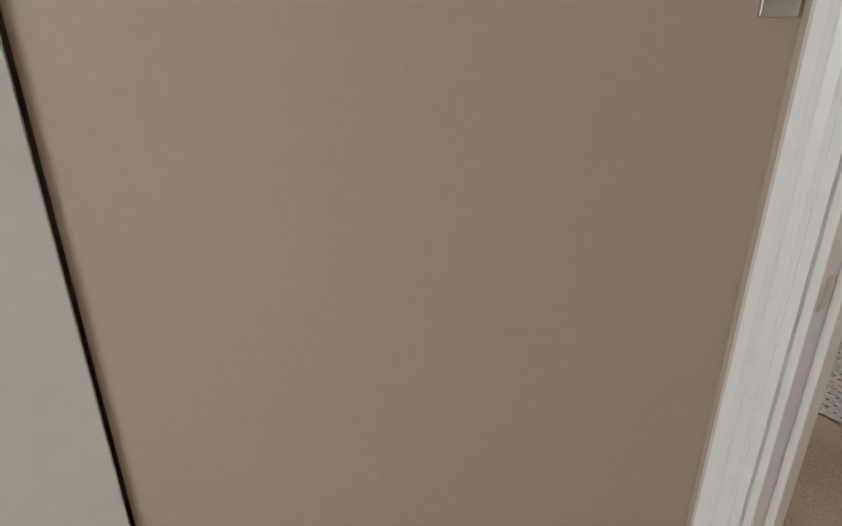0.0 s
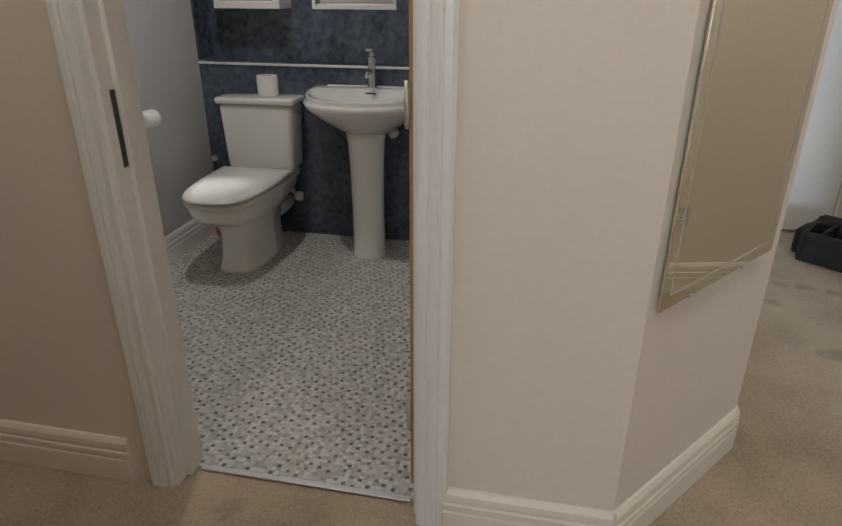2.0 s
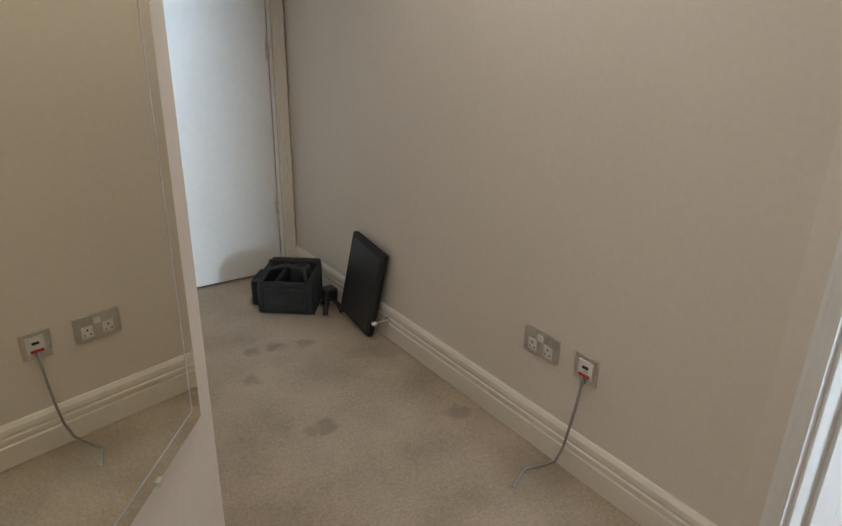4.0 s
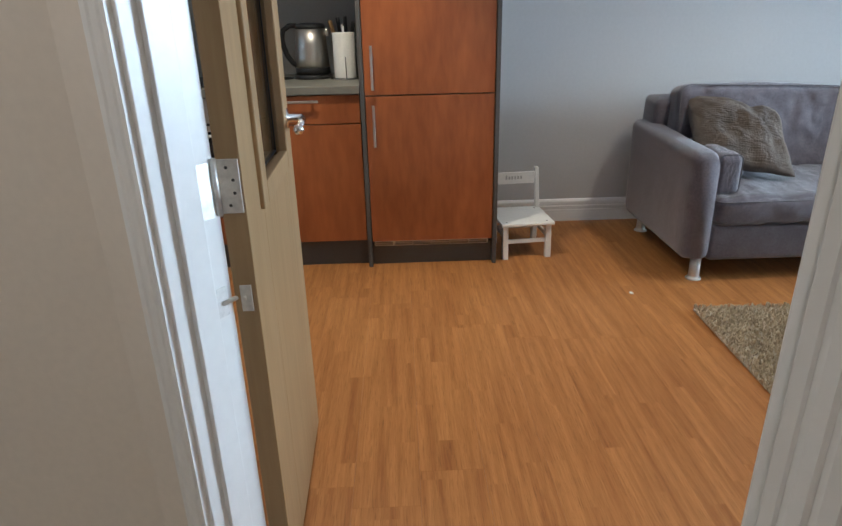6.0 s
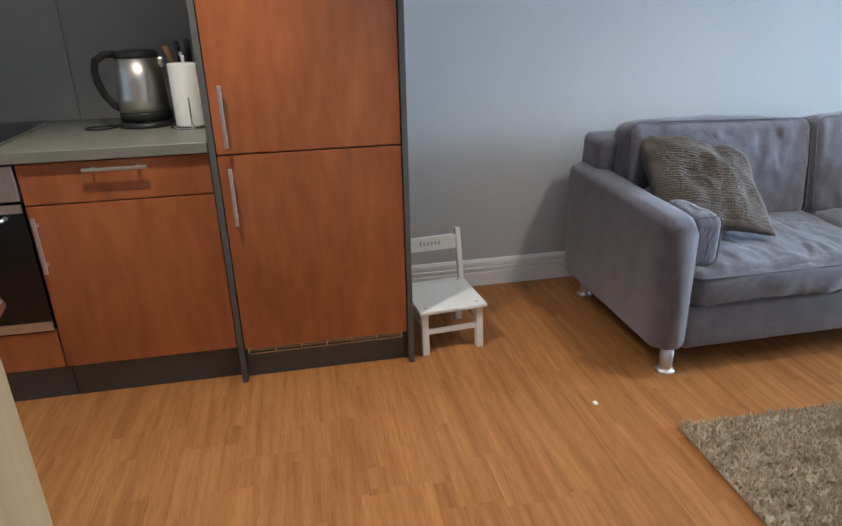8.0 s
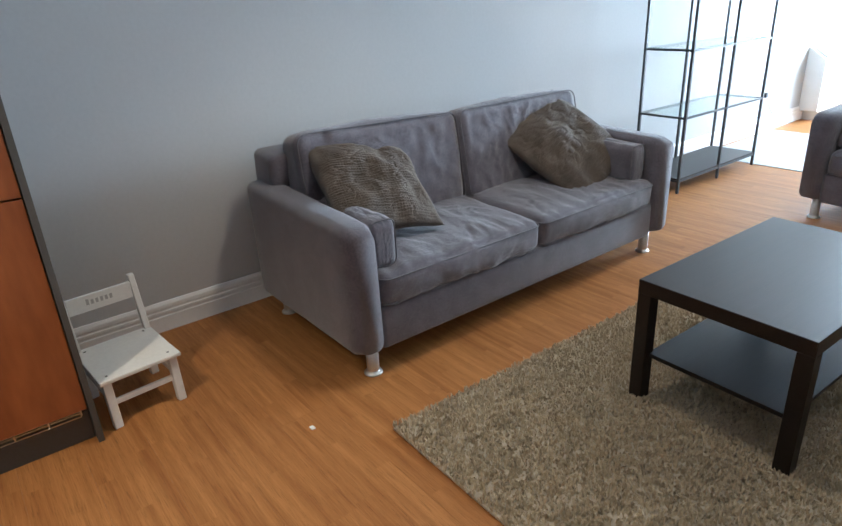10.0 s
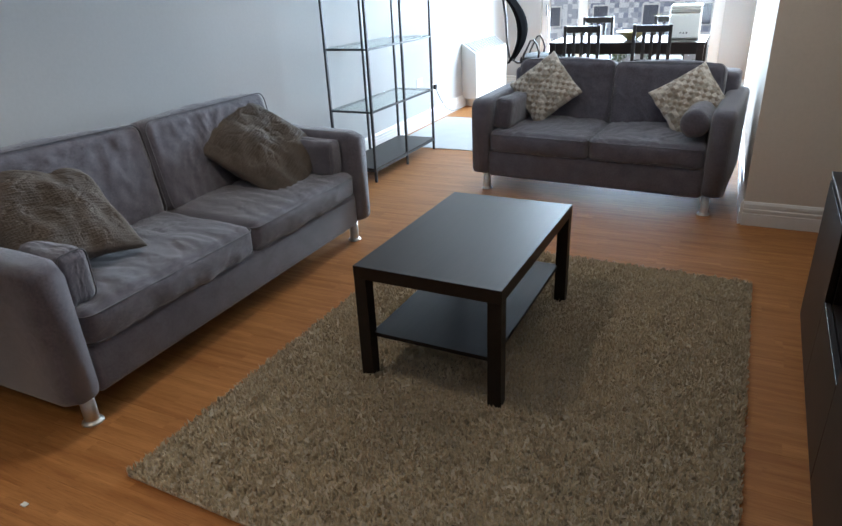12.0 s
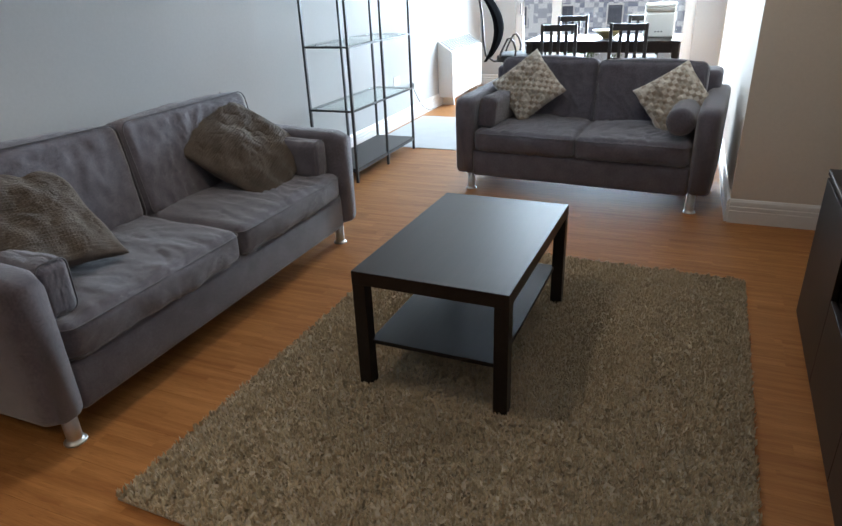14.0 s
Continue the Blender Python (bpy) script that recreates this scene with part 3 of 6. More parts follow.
structure("wall_hall_end", box(3.56, 3.80, -3.66, -3.53, 0, 2.05), "wall", "wall beside the hall cupboard door", "wall")
structure("wall_hall_behind", box(2.4, 3.8, -3.80, -3.72, 0, H), "wall", "plain wall closing the cupboard", "wall")
structure("wall_hall_east", box(6.25, 6.35, -1.3, 4.2, 0, H), "wall", "cream wall at the end of the hall", "wall")
BJ = 4.650
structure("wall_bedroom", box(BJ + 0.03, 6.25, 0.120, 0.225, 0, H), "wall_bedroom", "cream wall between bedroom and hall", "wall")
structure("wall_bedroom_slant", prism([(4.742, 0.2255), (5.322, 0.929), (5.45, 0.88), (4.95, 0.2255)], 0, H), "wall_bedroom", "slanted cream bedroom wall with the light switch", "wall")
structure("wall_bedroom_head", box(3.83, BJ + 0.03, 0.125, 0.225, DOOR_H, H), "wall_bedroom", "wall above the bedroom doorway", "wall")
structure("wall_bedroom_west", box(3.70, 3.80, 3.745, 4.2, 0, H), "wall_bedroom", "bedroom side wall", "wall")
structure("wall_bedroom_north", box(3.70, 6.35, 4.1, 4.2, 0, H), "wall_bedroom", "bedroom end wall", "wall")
structure("wall_bath_east", box(6.135, 6.25, -3.3, -1.14, 0, H), "wall_white", "white painted bathroom wall", "wall")
structure("wall_bath_west", box(4.42, 4.52, -3.3, -1.14, 0, H), "wall_white", "white bathroom wall behind the open door", "wall")
structure("wall_bath_stub", box(4.52, 4.80, -3.2, -2.78, 0, H), "wall_white", "white boxed corner beside the basin", "wall")
structure("wall_bath_low", box(4.80, 6.135, -3.10, -2.935, 0, 0.905), "panel", "blue marble-effect wall panel below the ledge", "wall")
structure("wall_bath_side_panel", box(6.123, 6.135, -3.08, -2.935, 0.93, H), "panel", "blue marble-effect return panel above the ledge", "wall")
structure("ledge_top", box(4.80, 6.133, -3.08, -2.93, 0.906, 0.915), "panel", "blue marble-effect ledge top", "ledge")
structure("trim", box(4.80, 6.133, -2.932, -2.924, 0.906, 0.918, 0.002), "whiteplastic", "white edge trim of the ledge", "trim")
WX0, WX1, WZ0 = 5.12, 5.53, 1.185
structure("wall_bath_high_left", box(WX1, 6.135, -3.25, -3.08, 0.9, H), "panel", "blue marble-effect wall panel above the ledge", "wall")
structure("wall_bath_high_right", box(4.52, WX0, -3.25, -3.08, 0.9, H), "panel", "blue marble-effect wall panel above the ledge", "wall")
structure("wall_bath_high_mid", box(WX0, WX1, -3.25, -3.08, 0.9, WZ0), "panel", "blue marble-effect wall panel under the small window", "wall")
structure("wall_bath_high_top", box(WX0, WX1, -3.25, -3.08, 2.0, H), "panel", "blue marble-effect wall panel over the small window", "wall")

for a, b, n in (((2.63, -3.55), (2.63, -1.0), (1, 0)), ((5.38, -1.02), (6.25, -1.02), (0, 1)), (A, (4.50, -1.02), (0, 1)),
                (B, A, (-0.785, 0.620)), ((3.703, -3.5), B, (-1, 0)), ((4.765, 0.2525), (5.30, 0.877), (-0.759, 0.651)), ((6.25, -1.0), (6.25, 0.1), (-1, 0)),
                ((4.73, 0.120), (6.25, 0.120), (0, -1))):
    skirting(a, b, n)
skirting((6.135, -2.93), (6.135, -1.16), (-1, 0), "gloss")


# ---- doorways ----
def lining(name, label, pieces, mat_="gloss"):
    """A door lining: upright and head pieces under one frame."""
    t = tagged(new(name), label, "door frame", kind="structure")
    for pname, bm in pieces:
        part(pname, bm, mat_, t)
    return t


# lounge doorway in the slanted wall
def slant_box(s0, s1, d0, d1, z0, z1):
    return prism([slant(s0, d0), slant(s1, d0), slant(s1, d1), slant(s0, d1)], z0, z1, 0.002)


lining("door_frame_lounge", "white painted lining and architraves of the lounge doorway", [
    ("jamb", slant_box(-0.035, -0.005, 0.0, TH + 0.004, 0, DOOR_H)), ("jamb", slant_box(DOOR_W, DOOR_W + 0.03, 0.0, TH + 0.004, 0, DOOR_H)),
    ("door_stop", slant_box(-0.005, 0.008, 0.045, TH - 0.03, 0, DOOR_H - 0.03)), ("head_jamb", slant_box(-0.035, DOOR_W + 0.03, 0.0, TH + 0.003, DOOR_H - 0.03, DOOR_H + 0.001)),
    ("architrave", upright_moulding(slant(-0.015, TH), (-U[0], -U[1]), N, 0, DOOR_H + 0.05)),
    ("architrave", upright_moulding(slant(DOOR_W + 0.012, TH), U, N, 0, DOOR_H + 0.05)),
])
# bathroom doorway
lining("door_frame_bathroom", "white painted lining and architraves of the bathroom doorway", [
    ("jamb", box(BX1, BX1 + 0.032, -1.145, -1.015, 0, DOOR_H, 0.002)), ("jamb", box(BX0 - 0.032, BX0, -1.145, -1.015, 0, DOOR_H, 0.002)),
    ("door_stop", box(BX1 - 0.013, BX1, -1.10, -1.06, 0, DOOR_H, 0.002)), ("door_stop", box(BX0, BX0 + 0.012, -1.095, -1.05, 0, DOOR_H, 0.002)),
    ("head_jamb", box(BX0 - 0.03, BX1 + 0.03, -1.144, -1.016, DOOR_H - 0.03, DOOR_H)),
    ("architrave", upright_moulding((BX1 + 0.012, -1.02), (1, 0), (0, 1), 0, DOOR_H + 0.06)),
    ("architrave", upright_moulding((BX0 - 0.012, -1.02), (-1, 0), (0, 1), 0, DOOR_H + 0.06)),
])
part("strike_plate", box(BX1 - 0.002, BX1 + 0.001, -1.059, -1.044, 0.905, 1.075, 0.0005), "blackmetal", bpy.data.objects["door_frame_bathroom"], "dark worn strike plate")
# bedroom doorway
bed = lining("door_frame_bedroom", "white painted lining and architraves of the bedroom doorway", [
    ("jamb", box(BJ, BJ + 0.032, 0.115, 0.229, 0, DOOR_H, 0.002)), ("jamb", box(3.83, 3.862, 0.125, 0.262, 0, DOOR_H, 0.002)),
    ("door_stop", box(BJ - 0.013, BJ, 0.148, 0.187, 0, DOOR_H, 0.002)),
    ("head_jamb", box(3.83, BJ + 0.03, 0.121, 0.228, DOOR_H - 0.03, DOOR_H)),
    ("architrave", upright_moulding((BJ + 0.012, 0.225), (1, 0), (0, 1), 0, DOOR_H + 0.06)),
    ("architrave", upright_moulding((BJ + 0.014, 0.120), (1, 0), (0, -1), 0, DOOR_H + 0.06)),
])
part("strike_plate", box(BJ - 0.002, BJ + 0.001, 0.198, 0.219, 0.966, 1.010, 0.0005), "steel", bed, "worn steel strike plate")


# ---- soft furniture ----
def cushion(sx, sy, sz, puff=0.15, power=6.0, cuts=9, wrinkle=0.004, seed=0, crown=0.0):
    """A soft block: rounded edges, swollen faces, gentle creases. Centred, with its full sizes given."""
    bm = bmesh.new()
    bmesh.ops.create_cube(bm, size=2)
    bmesh.ops.subdivide_edges(bm, edges=bm.edges[:], cuts=cuts, use_grid_fill=True)
    half = Vector((sx / 2, sy / 2, sz / 2))
    thin = min(half)
    for v in bm.verts:
        p = v.co.copy()
        q = Vector(p)
        core = Vector([max(-1 + 0.55 * thin / h, min(1 - 0.55 * thin / h, c)) for c, h in zip(p, half)])
        off = Vector([(c - k) * h for c, k, h in zip(p, core, half)])
        if off.length > 1e-9:
            r = 0.55 * thin
            big = max(abs(o) for o in off)
            off = off.normalized() * (big if big < r else r) if sum(abs(o) > 1e-6 for o in off) > 1 else off
        q = Vector([k * h for k, h in zip(core, half)]) + off
        sw = (1 - p.x ** 2), (1 - p.y ** 2), (1 - p.z ** 2)
        q.z += puff * half.z * p.z * sw[0] * sw[1]
        q.x += 0.06 * puff * half.x * p.x * sw[1] * sw[2]
        q.y += 0.25 * puff * half.y * p.y * sw[0] * sw[2]
        q.z += crown * sw[0] * (p.z > 0.5)
        w = noise.noise(Vector((q.x * 9 + seed, q.y * 5, q.z * 7))) + 0.5 * noise.noise(Vector((q.x * 21, q.y * 12 + seed, q.z * 15)))
        swirl = 0.9 * noise.noise(Vector((q.x * 3 + seed, q.y * 3, q.z * 3)))
        for f, a in ((17, 1.5), (38, 0.8)):
            crease = 1 - abs(noise.noise(Vector((q.x * f + swirl * 4 + seed, q.y * f * 0.22 + swirl, q.z * f * 0.22)))) * 3.2
            w -= a * max(0.0, crease - 0.35) * max(0.0, 0.55 + 1.1 * noise.noise(Vector((q.x * 3.4, q.y * 3.4 + seed, q.z * 3.4 + f))))
        q += Vector((0.3, 0.4, 1.0) if sz < sy else (0.3, 1.0, 0.4)) * w * wrinkle
        v.co = q
    return bm


def outline(sx, sy, r, z, n=5):
    pts = []
    for cx, cy, a0 in ((1, 1, 0), (-1, 1, 90), (-1, -1, 180), (1, -1, 270)):
        for k in range(n + 1):
            a = radians(a0 + 90 * k / n)
            pts.append((cx * (sx / 2 - r) + r * math.cos(a), cy * (sy / 2 - r) + r * math.sin(a), z))
    return pts


def soft_box(sx, sy, sz, r, seg=4):
    bm = box(-sx / 2, sx / 2, -sy / 2, sy / 2, -sz / 2, sz / 2, r, seg)
    return bm


def sofa_arm(width, depth, z0, zf, zb, left):
    """An upholstered arm with rounded front and top and slightly leaning outer side."""
    bm = bmesh.new()
    prof = []
    n = 6
    r = 0.040
    for a0, cx, cz in ((180, r, r), (270, width - r, r), (0, width - r, None), (90, r, None)):
        for k in range(n + 1):
            a = radians(a0 + 90 * k / n)
            prof.append((cx + r * math.cos(a), cz if cz is not None else "t", r * math.sin(a)))
    stations = []
    m = 14
    for i in range(m + 1):
        y = depth * i / m
        e = min(y, depth - y)
        rr = 0.035
        inset = rr - math.sqrt(max(0, rr * rr - (rr - min(e, rr)) ** 2))
        zt = zf + (zb - zf) * (y / depth) ** 0.9
        ring = []
        for x, kind, dz in prof:
            z = (z0 + r + dz) if kind != "t" else (zt - r + dz)
            cx, cz = width / 2, (z0 + zt) / 2
            ring.append(bm.verts.new((cx + (x - cx) * (1 - 1.2 * inset / width), y, cz + (z - cz) * (1 - 1.2 * inset / (zt - z0)))))
        stations.append(ring)
    for a, b in zip(stations, stations[1:]):
        for k in range(len(a)):
            bm.faces.new((a[k], a[(k + 1) % len(a)], b[(k + 1) % len(b)], b[k]))
    bm.faces.new(stations[0]), bm.faces.new(stations[-1])
    for v in bm.verts:
        lean = 0.006 * (v.co.z - z0) / (zf - z0)
        v.co.x += -lean if left else lean
        v.co += Vector((1, 1, 1)) * 0.002 * noise.noise(v.co * 6)
    return bm


def sofa(m, width, label, round_bolster=False, seed=0, drop=0.0):
    """Local: x along the front, y from front to back, z up. Two seats."""
    t = thing("sofa", label, "sofa", "lounge sofas", m)
    D, aw = 0.90, 0.135
    part("arm", sofa_arm(aw, D - 0.02, 0.115, 0.635, 0.665, True), "fabric", t, smooth=True)
    arm = sofa_arm(aw, D - 0.02, 0.115, 0.635, 0.665, False)
    arm.transform(pose(width - aw, 0, 0))
    part("arm", arm, "fabric", t, smooth=True)
    rail = soft_box(width - 2 * aw + 0.02, D - 0.06, 0.185, 0.025)
    rail.transform(pose(width / 2, D / 2 - 0.01, 0.202))
    part("base_rail", rail, "fabric", t, smooth=True)
    back = soft_box(width - 2 * aw + 0.16, 0.19, 0.645, 0.035, 4)
    back.transform(pose(width / 2, D - 0.11, 0.4725 - drop, 4))
    part("back_frame", back, "fabric", t, smooth=True)
    half = (width - 2 * aw) / 2
    for k in range(2):
        cx = aw + half * (k + 0.5)
        seat = part("seat_cushion", cushion(half - 0.004, 0.66, 0.150, 0.24, wrinkle=0.0085, seed=seed + 7 * k, cuts=64), "fabric", t, smooth=True)
        seat.matrix_basis = pose(cx, 0.345, 0.365, 2)
        for z in (-0.052, 0.052):
            part("piping", tube(outline(half - 0.004, 0.668, 0.045, z), 0.0031, 6, closed=True), "piping", seat, smooth=True)
        bc = part("back_cushion", cushion(half + 0.005, 0.17, 0.44, 0.10, wrinkle=0.009, seed=seed + 3 + 5 * k, cuts=64), "fabric", t, smooth=True)
        bc.matrix_basis = pose(cx, D - 0.27 - (0.02 if k else 0.0), (0.625 if k else 0.633) - drop, -11, 0 if k or drop else 1.6, 0.8 * (k - 0.5))
        part("piping", tube([(x, -0.078, z) for x, z, _ in outline(half - 0.01, 0.435, 0.05, 0)], 0.0031, 6, closed=True), "piping", bc, smooth=True)
        part("piping", tube([(x, 0.06, z) for x, z, _ in outline(half - 0.01, 0.435, 0.05, 0)], 0.0031, 6, closed=True), "piping", bc, smooth=True)
        bx = aw + 0.068 if k == 0 else width - aw - 0.068
        if round_bolster and k:
            bol = lathe([(0.0, -0.23), (0.05, -0.228), (0.078, -0.212), (0.085, -0.18), (0.087, 0), (0.085, 0.18), (0.078, 0.212), (0.05, 0.228), (0, 0.23)], 24)
            for v in bol.verts:
                v.co += Vector((1, 1, 0)) * 0.003 * noise.noise(v.co * 14)
            bo = part("bolster", bol, "fabric", t, smooth=True)
            bo.matrix_basis = pose(bx - 0.015, 0.27, 0.548, 90)
        else:
            bo = part("bolster", cushion(0.125, 0.46, 0.20, 0.06, wrinkle=0.009, seed=seed + 11 + k, cuts=32), "fabric", t, smooth=True)
            bo.matrix_basis = pose(bx, 0.31, 0.518) if not drop else pose(bx + 0.005, 0.31, 0.535, 0, 8)
            part("piping", tube([(x, -0.222, z) for x, z, _ in outline(0.112, 0.19, 0.03, 0)], 0.0028, 6, closed=True), "piping", bo, smooth=True)
    for x in (0.10, width - 0.10):
        for y in (0.075, D - 0.10):
            leg = part("leg", lathe([(0.0, 0.0), (0.038, 0.0), (0.037, 0.004), (0.034, 0.008), (0.0265, 0.010), (0.0255, 0.02), (0.0255, 0.14), (0.0, 0.14)], 24), "satin", t, "satin chrome tube leg", smooth=True)
            leg.matrix_basis = pose(x, y, 0)
    return t


sofa(pose(0.955, 0.845, 0, 0, 0, 90), 2.03, "grey fabric sofa with loose cushions and chrome legs beside white wall", seed=1)
sofa(pose(1.185, 3.905, 0, 0, 0, -4.8), 1.655, "smaller grey fabric sofa with chrome legs backing onto dining area", True, seed=20, drop=0.02)


def throw_cushion(m, size, thick, mat_, label, pattern, seed, tilt=None):
    """A square filled cushion with pinched corners and a raised surface pattern."""
    bm = bmesh.new()
    n = 120 if pattern == "waffle" else 84
    grid = {}
    for side in (1, -1):
        for i in range(n + 1):
            for j in range(n + 1):
                if side == -1 and (i in (0, n) or j in (0, n)):
                    grid[side, i, j] = grid[1, i, j]
                    continue
                u, v = 2 * i / n - 1, 2 * j / n - 1
                f = max(0.0, (1 - u * u) * (1 - v * v))
                pinch = 1 - 0.05 * (1 - abs(u) ** 2.0) * abs(v) ** 3 - 0.0
                pinch2 = 1 - 0.05 * (1 - abs(v) ** 2.0) * abs(u) ** 3
                x, y = u * size / 2 * pinch2, v * size / 2 * pinch
                z = side * thick / 2 * f ** 0.42
                fold = noise.noise(Vector((u * 1.6 + seed, v * 1.6, side * 2.0))) * 0.028 + noise.noise(Vector((u * 4 + seed, v * 3.5, side))) * 0.014 - 0.012 * max(0.0, 0.5 - abs(noise.noise(Vector((u * 2.6 + seed, v * 5.5, 3 * side)))) * 5)
                z += fold * f ** 0.3
                amp = min(1.0, 3 * f)
                if pattern == "waffle":
                    z += side * amp * (0.0095 * abs(math.sin(v * size * 125)) + 0.0022 * abs(math.sin(u * size * 125)))
                elif pattern == "check":
                    c = (int((u + 1) * 7) + int((v + 1) * 7)) % 2
                    a, b = ((u + 1) * 7) % 1, ((v + 1) * 7) % 1
                    z += side * amp * (0.011 * c * (math.sin(math.pi * a) * math.sin(math.pi * b)) ** 0.5 + 0.002 * noise.noise(Vector((u * 60, v * 60, seed))))
                x += 0.006 * noise.noise(Vector((u * 3, v * 3, seed + 5)))
                grid[side, i, j] = bm.verts.new((x, y, z))
    for side in (1, -1):
        for i in range(n):
            for j in range(n):
                q = [grid[side, i, j], grid[side, i + 1, j], grid[side, i + 1, j + 1], grid[side, i, j + 1]]
                bm.faces.new(q if side == 1 else q[::-1])
    ob = part("cushion", bm, mat_, smooth=True)
    if pattern == "check":
        ob.data.materials.append(M["weave_tan"])
        ob.data.materials.append(M["weave_pale"])
        rnd = random.Random(seed)
        shades = {(i, j): 1 if (i + j) % 2 and rnd.random() < 0.8 else rnd.choice((0, 2, 2)) for i in range(-2, 17) for j in range(-2, 17)}
        ob.data.polygons.foreach_set("material_index", [shades[int((p.center.x / size + 0.5) * 14), int((p.center.y / size + 0.5) * 14)] for p in ob.data.polygons])
    ob.matrix_basis = m
    return tagged(ob, label, "cushion", "scatter cushions")


def lean(x, y, z, normal, spin):
    """A pose whose local z points along normal, spun about it."""
    q = Vector(normal).to_track_quat("Z", "Y").to_matrix().to_4x4()
    return Matrix.Translation((x, y, z)) @ q @ pose(0, 0, 0, 0, 0, spin)


throw_cushion(lean(0.535, 1.235, 0.648, (0.56, 0.10, 0.82), -18), 0.50, 0.13, "waffle", "crumpled taupe waffle-knit cushion on the sofa", "waffle", 3)
throw_cushion(lean(0.55, 2.48, 0.60, (0.64, -0.12, 0.76), 27), 0.58, 0.14, "waffle", "taupe waffle-knit cushion propped on the sofa", "waffle", 9)
throw_cushion(lean(1.60, 4.32, 0.66, (-0.05, -0.90, 0.44), 41), 0.385, 0.13, "weave", "cream cushion with a raised tufted check, on its corner", "check", 14)
throw_cushion(lean(2.575, 4.215, 0.612, (0.10, -0.88, 0.46), 32), 0.385, 0.13, "weave", "cream cushion with a raised tufted check, leaning on the bolster", "check", 25)


# ---- coffee table ----
def coffee_table(m):
    t = thing("coffee_table", "low black-brown coffee table with a lower shelf, on the rug", "coffee table", m=m)
    W, L, T = 0.56, 0.905, 0.46
    part("tabletop", box(0, W, 0, L, T - 0.05, T, 0.002), "blackbrown", t)
    for x in (0, W - 0.05):
        for y in (0, L - 0.05):
            part("leg", box(x + 0.0005, x + 0.0495, y + 0.0005, y + 0.0495, 0, T - 0.05, 0.002), "blackbrown", t)
    part("shelf", box(0.04, W - 0.04, 0.03, L - 0.03, 0.165, 0.181, 0.002), "blackbrown", t)
    return t


coffee_table(pose(1.645, 1.545, 0.0105, 0, 0, -1.4))


# ---- rug ----
def rug():
    x0, y0, w, l, a = 1.228, 0.79, 1.71, 2.14, radians(-1.6)
    t = thing("rug", "shaggy beige pile rug on the laminate floor", "rug", m=pose(x0, y0, 0, 0, 0, math.degrees(a)))
    part("backing", box(0, w, 0, l, 0.0005, 0.010, 0.003), "rug_base", t)
    rng = np.random.default_rng(5)
    n = 105000
    px, py = rng.uniform(-0.004, w + 0.004, n), rng.uniform(-0.004, l + 0.004, n)
    ang, tip = rng.uniform(0, 2 * np.pi, n), rng.uniform(0.004, 0.011, n)
    big = np.array([noise.noise(Vector((x * 7, y * 7, 0))) for x, y in zip(px, py)])
    big2 = np.array([noise.noise(Vector((x * 44 + 0.6 * math.sin(y * 31), y * 62, 3))) for x, y in zip(px, py)])
    h = rng.uniform(0.013, 0.020, n) + 0.003 * big + 0.017 * big2
    ax, ay = np.cos(ang), np.sin(ang)
    lean_a = ang + np.pi / 2 + rng.normal(0, 0.5, n)
    lx, ly = np.cos(lean_a) * tip, np.sin(lean_a) * tip
    wd = rng.uniform(0.0020, 0.0036, n)
    verts = np.empty((n, 5, 3))
    verts[:, 0] = np.stack([px - ax * wd, py - ay * wd, np.full(n, 0.008)], 1)
    verts[:, 1] = np.stack([px + ax * wd, py + ay * wd, np.full(n, 0.008)], 1)
    verts[:, 2] = np.stack([px + ax * wd + lx * 0.5, py + ay * wd + ly * 0.5, 0.008 + h * 0.65], 1)
    verts[:, 3] = np.stack([px - ax * wd + lx * 0.5, py - ay * wd + ly * 0.5, 0.008 + h * 0.65], 1)
    verts[:, 4] = np.stack([px + lx, py + ly, 0.008 + h], 1)
    base = np.arange(n) * 5
    faces = [(b, b + 1, b + 2, b + 3) for b in base.tolist()] + [(b + 3, b + 2, b + 4) for b in base.tolist()]
    me = bpy.data.meshes.new("pile")
    me.from_pydata(verts.reshape(-1, 3).tolist(), [], faces)
    me.materials.append(M["rug"])
    pile = new("pile", me)
    pile.parent = t
    tagged(pile, "shaggy beige yarn pile", kind="stuff")


rug()


# ---- kitchen ----
def bar_handle(parent, x, y0, y1, z0, z1):
    """A flat bar handle on two posts, standing off a front that faces +x."""
    bm = box(x + 0.022, x + 0.032, y0, y1, z0, z1, 0.002)
    if z1 - z0 > y1 - y0:
        for z in (z0 + 0.03, z1 - 0.03):
            box(x, x + 0.023, y0 + 0.001, y1 - 0.001, z - 0.005, z + 0.005, 0, bm=bm)
    else:
        for y in (y0 + 0.03, y1 - 0.03):
            box(x, x + 0.023, y - 0.005, y + 0.005, z0 + 0.001, z1 - 0.001, 0, bm=bm)
    return part("handle", bm, "satin", parent, "satin steel bar handle")


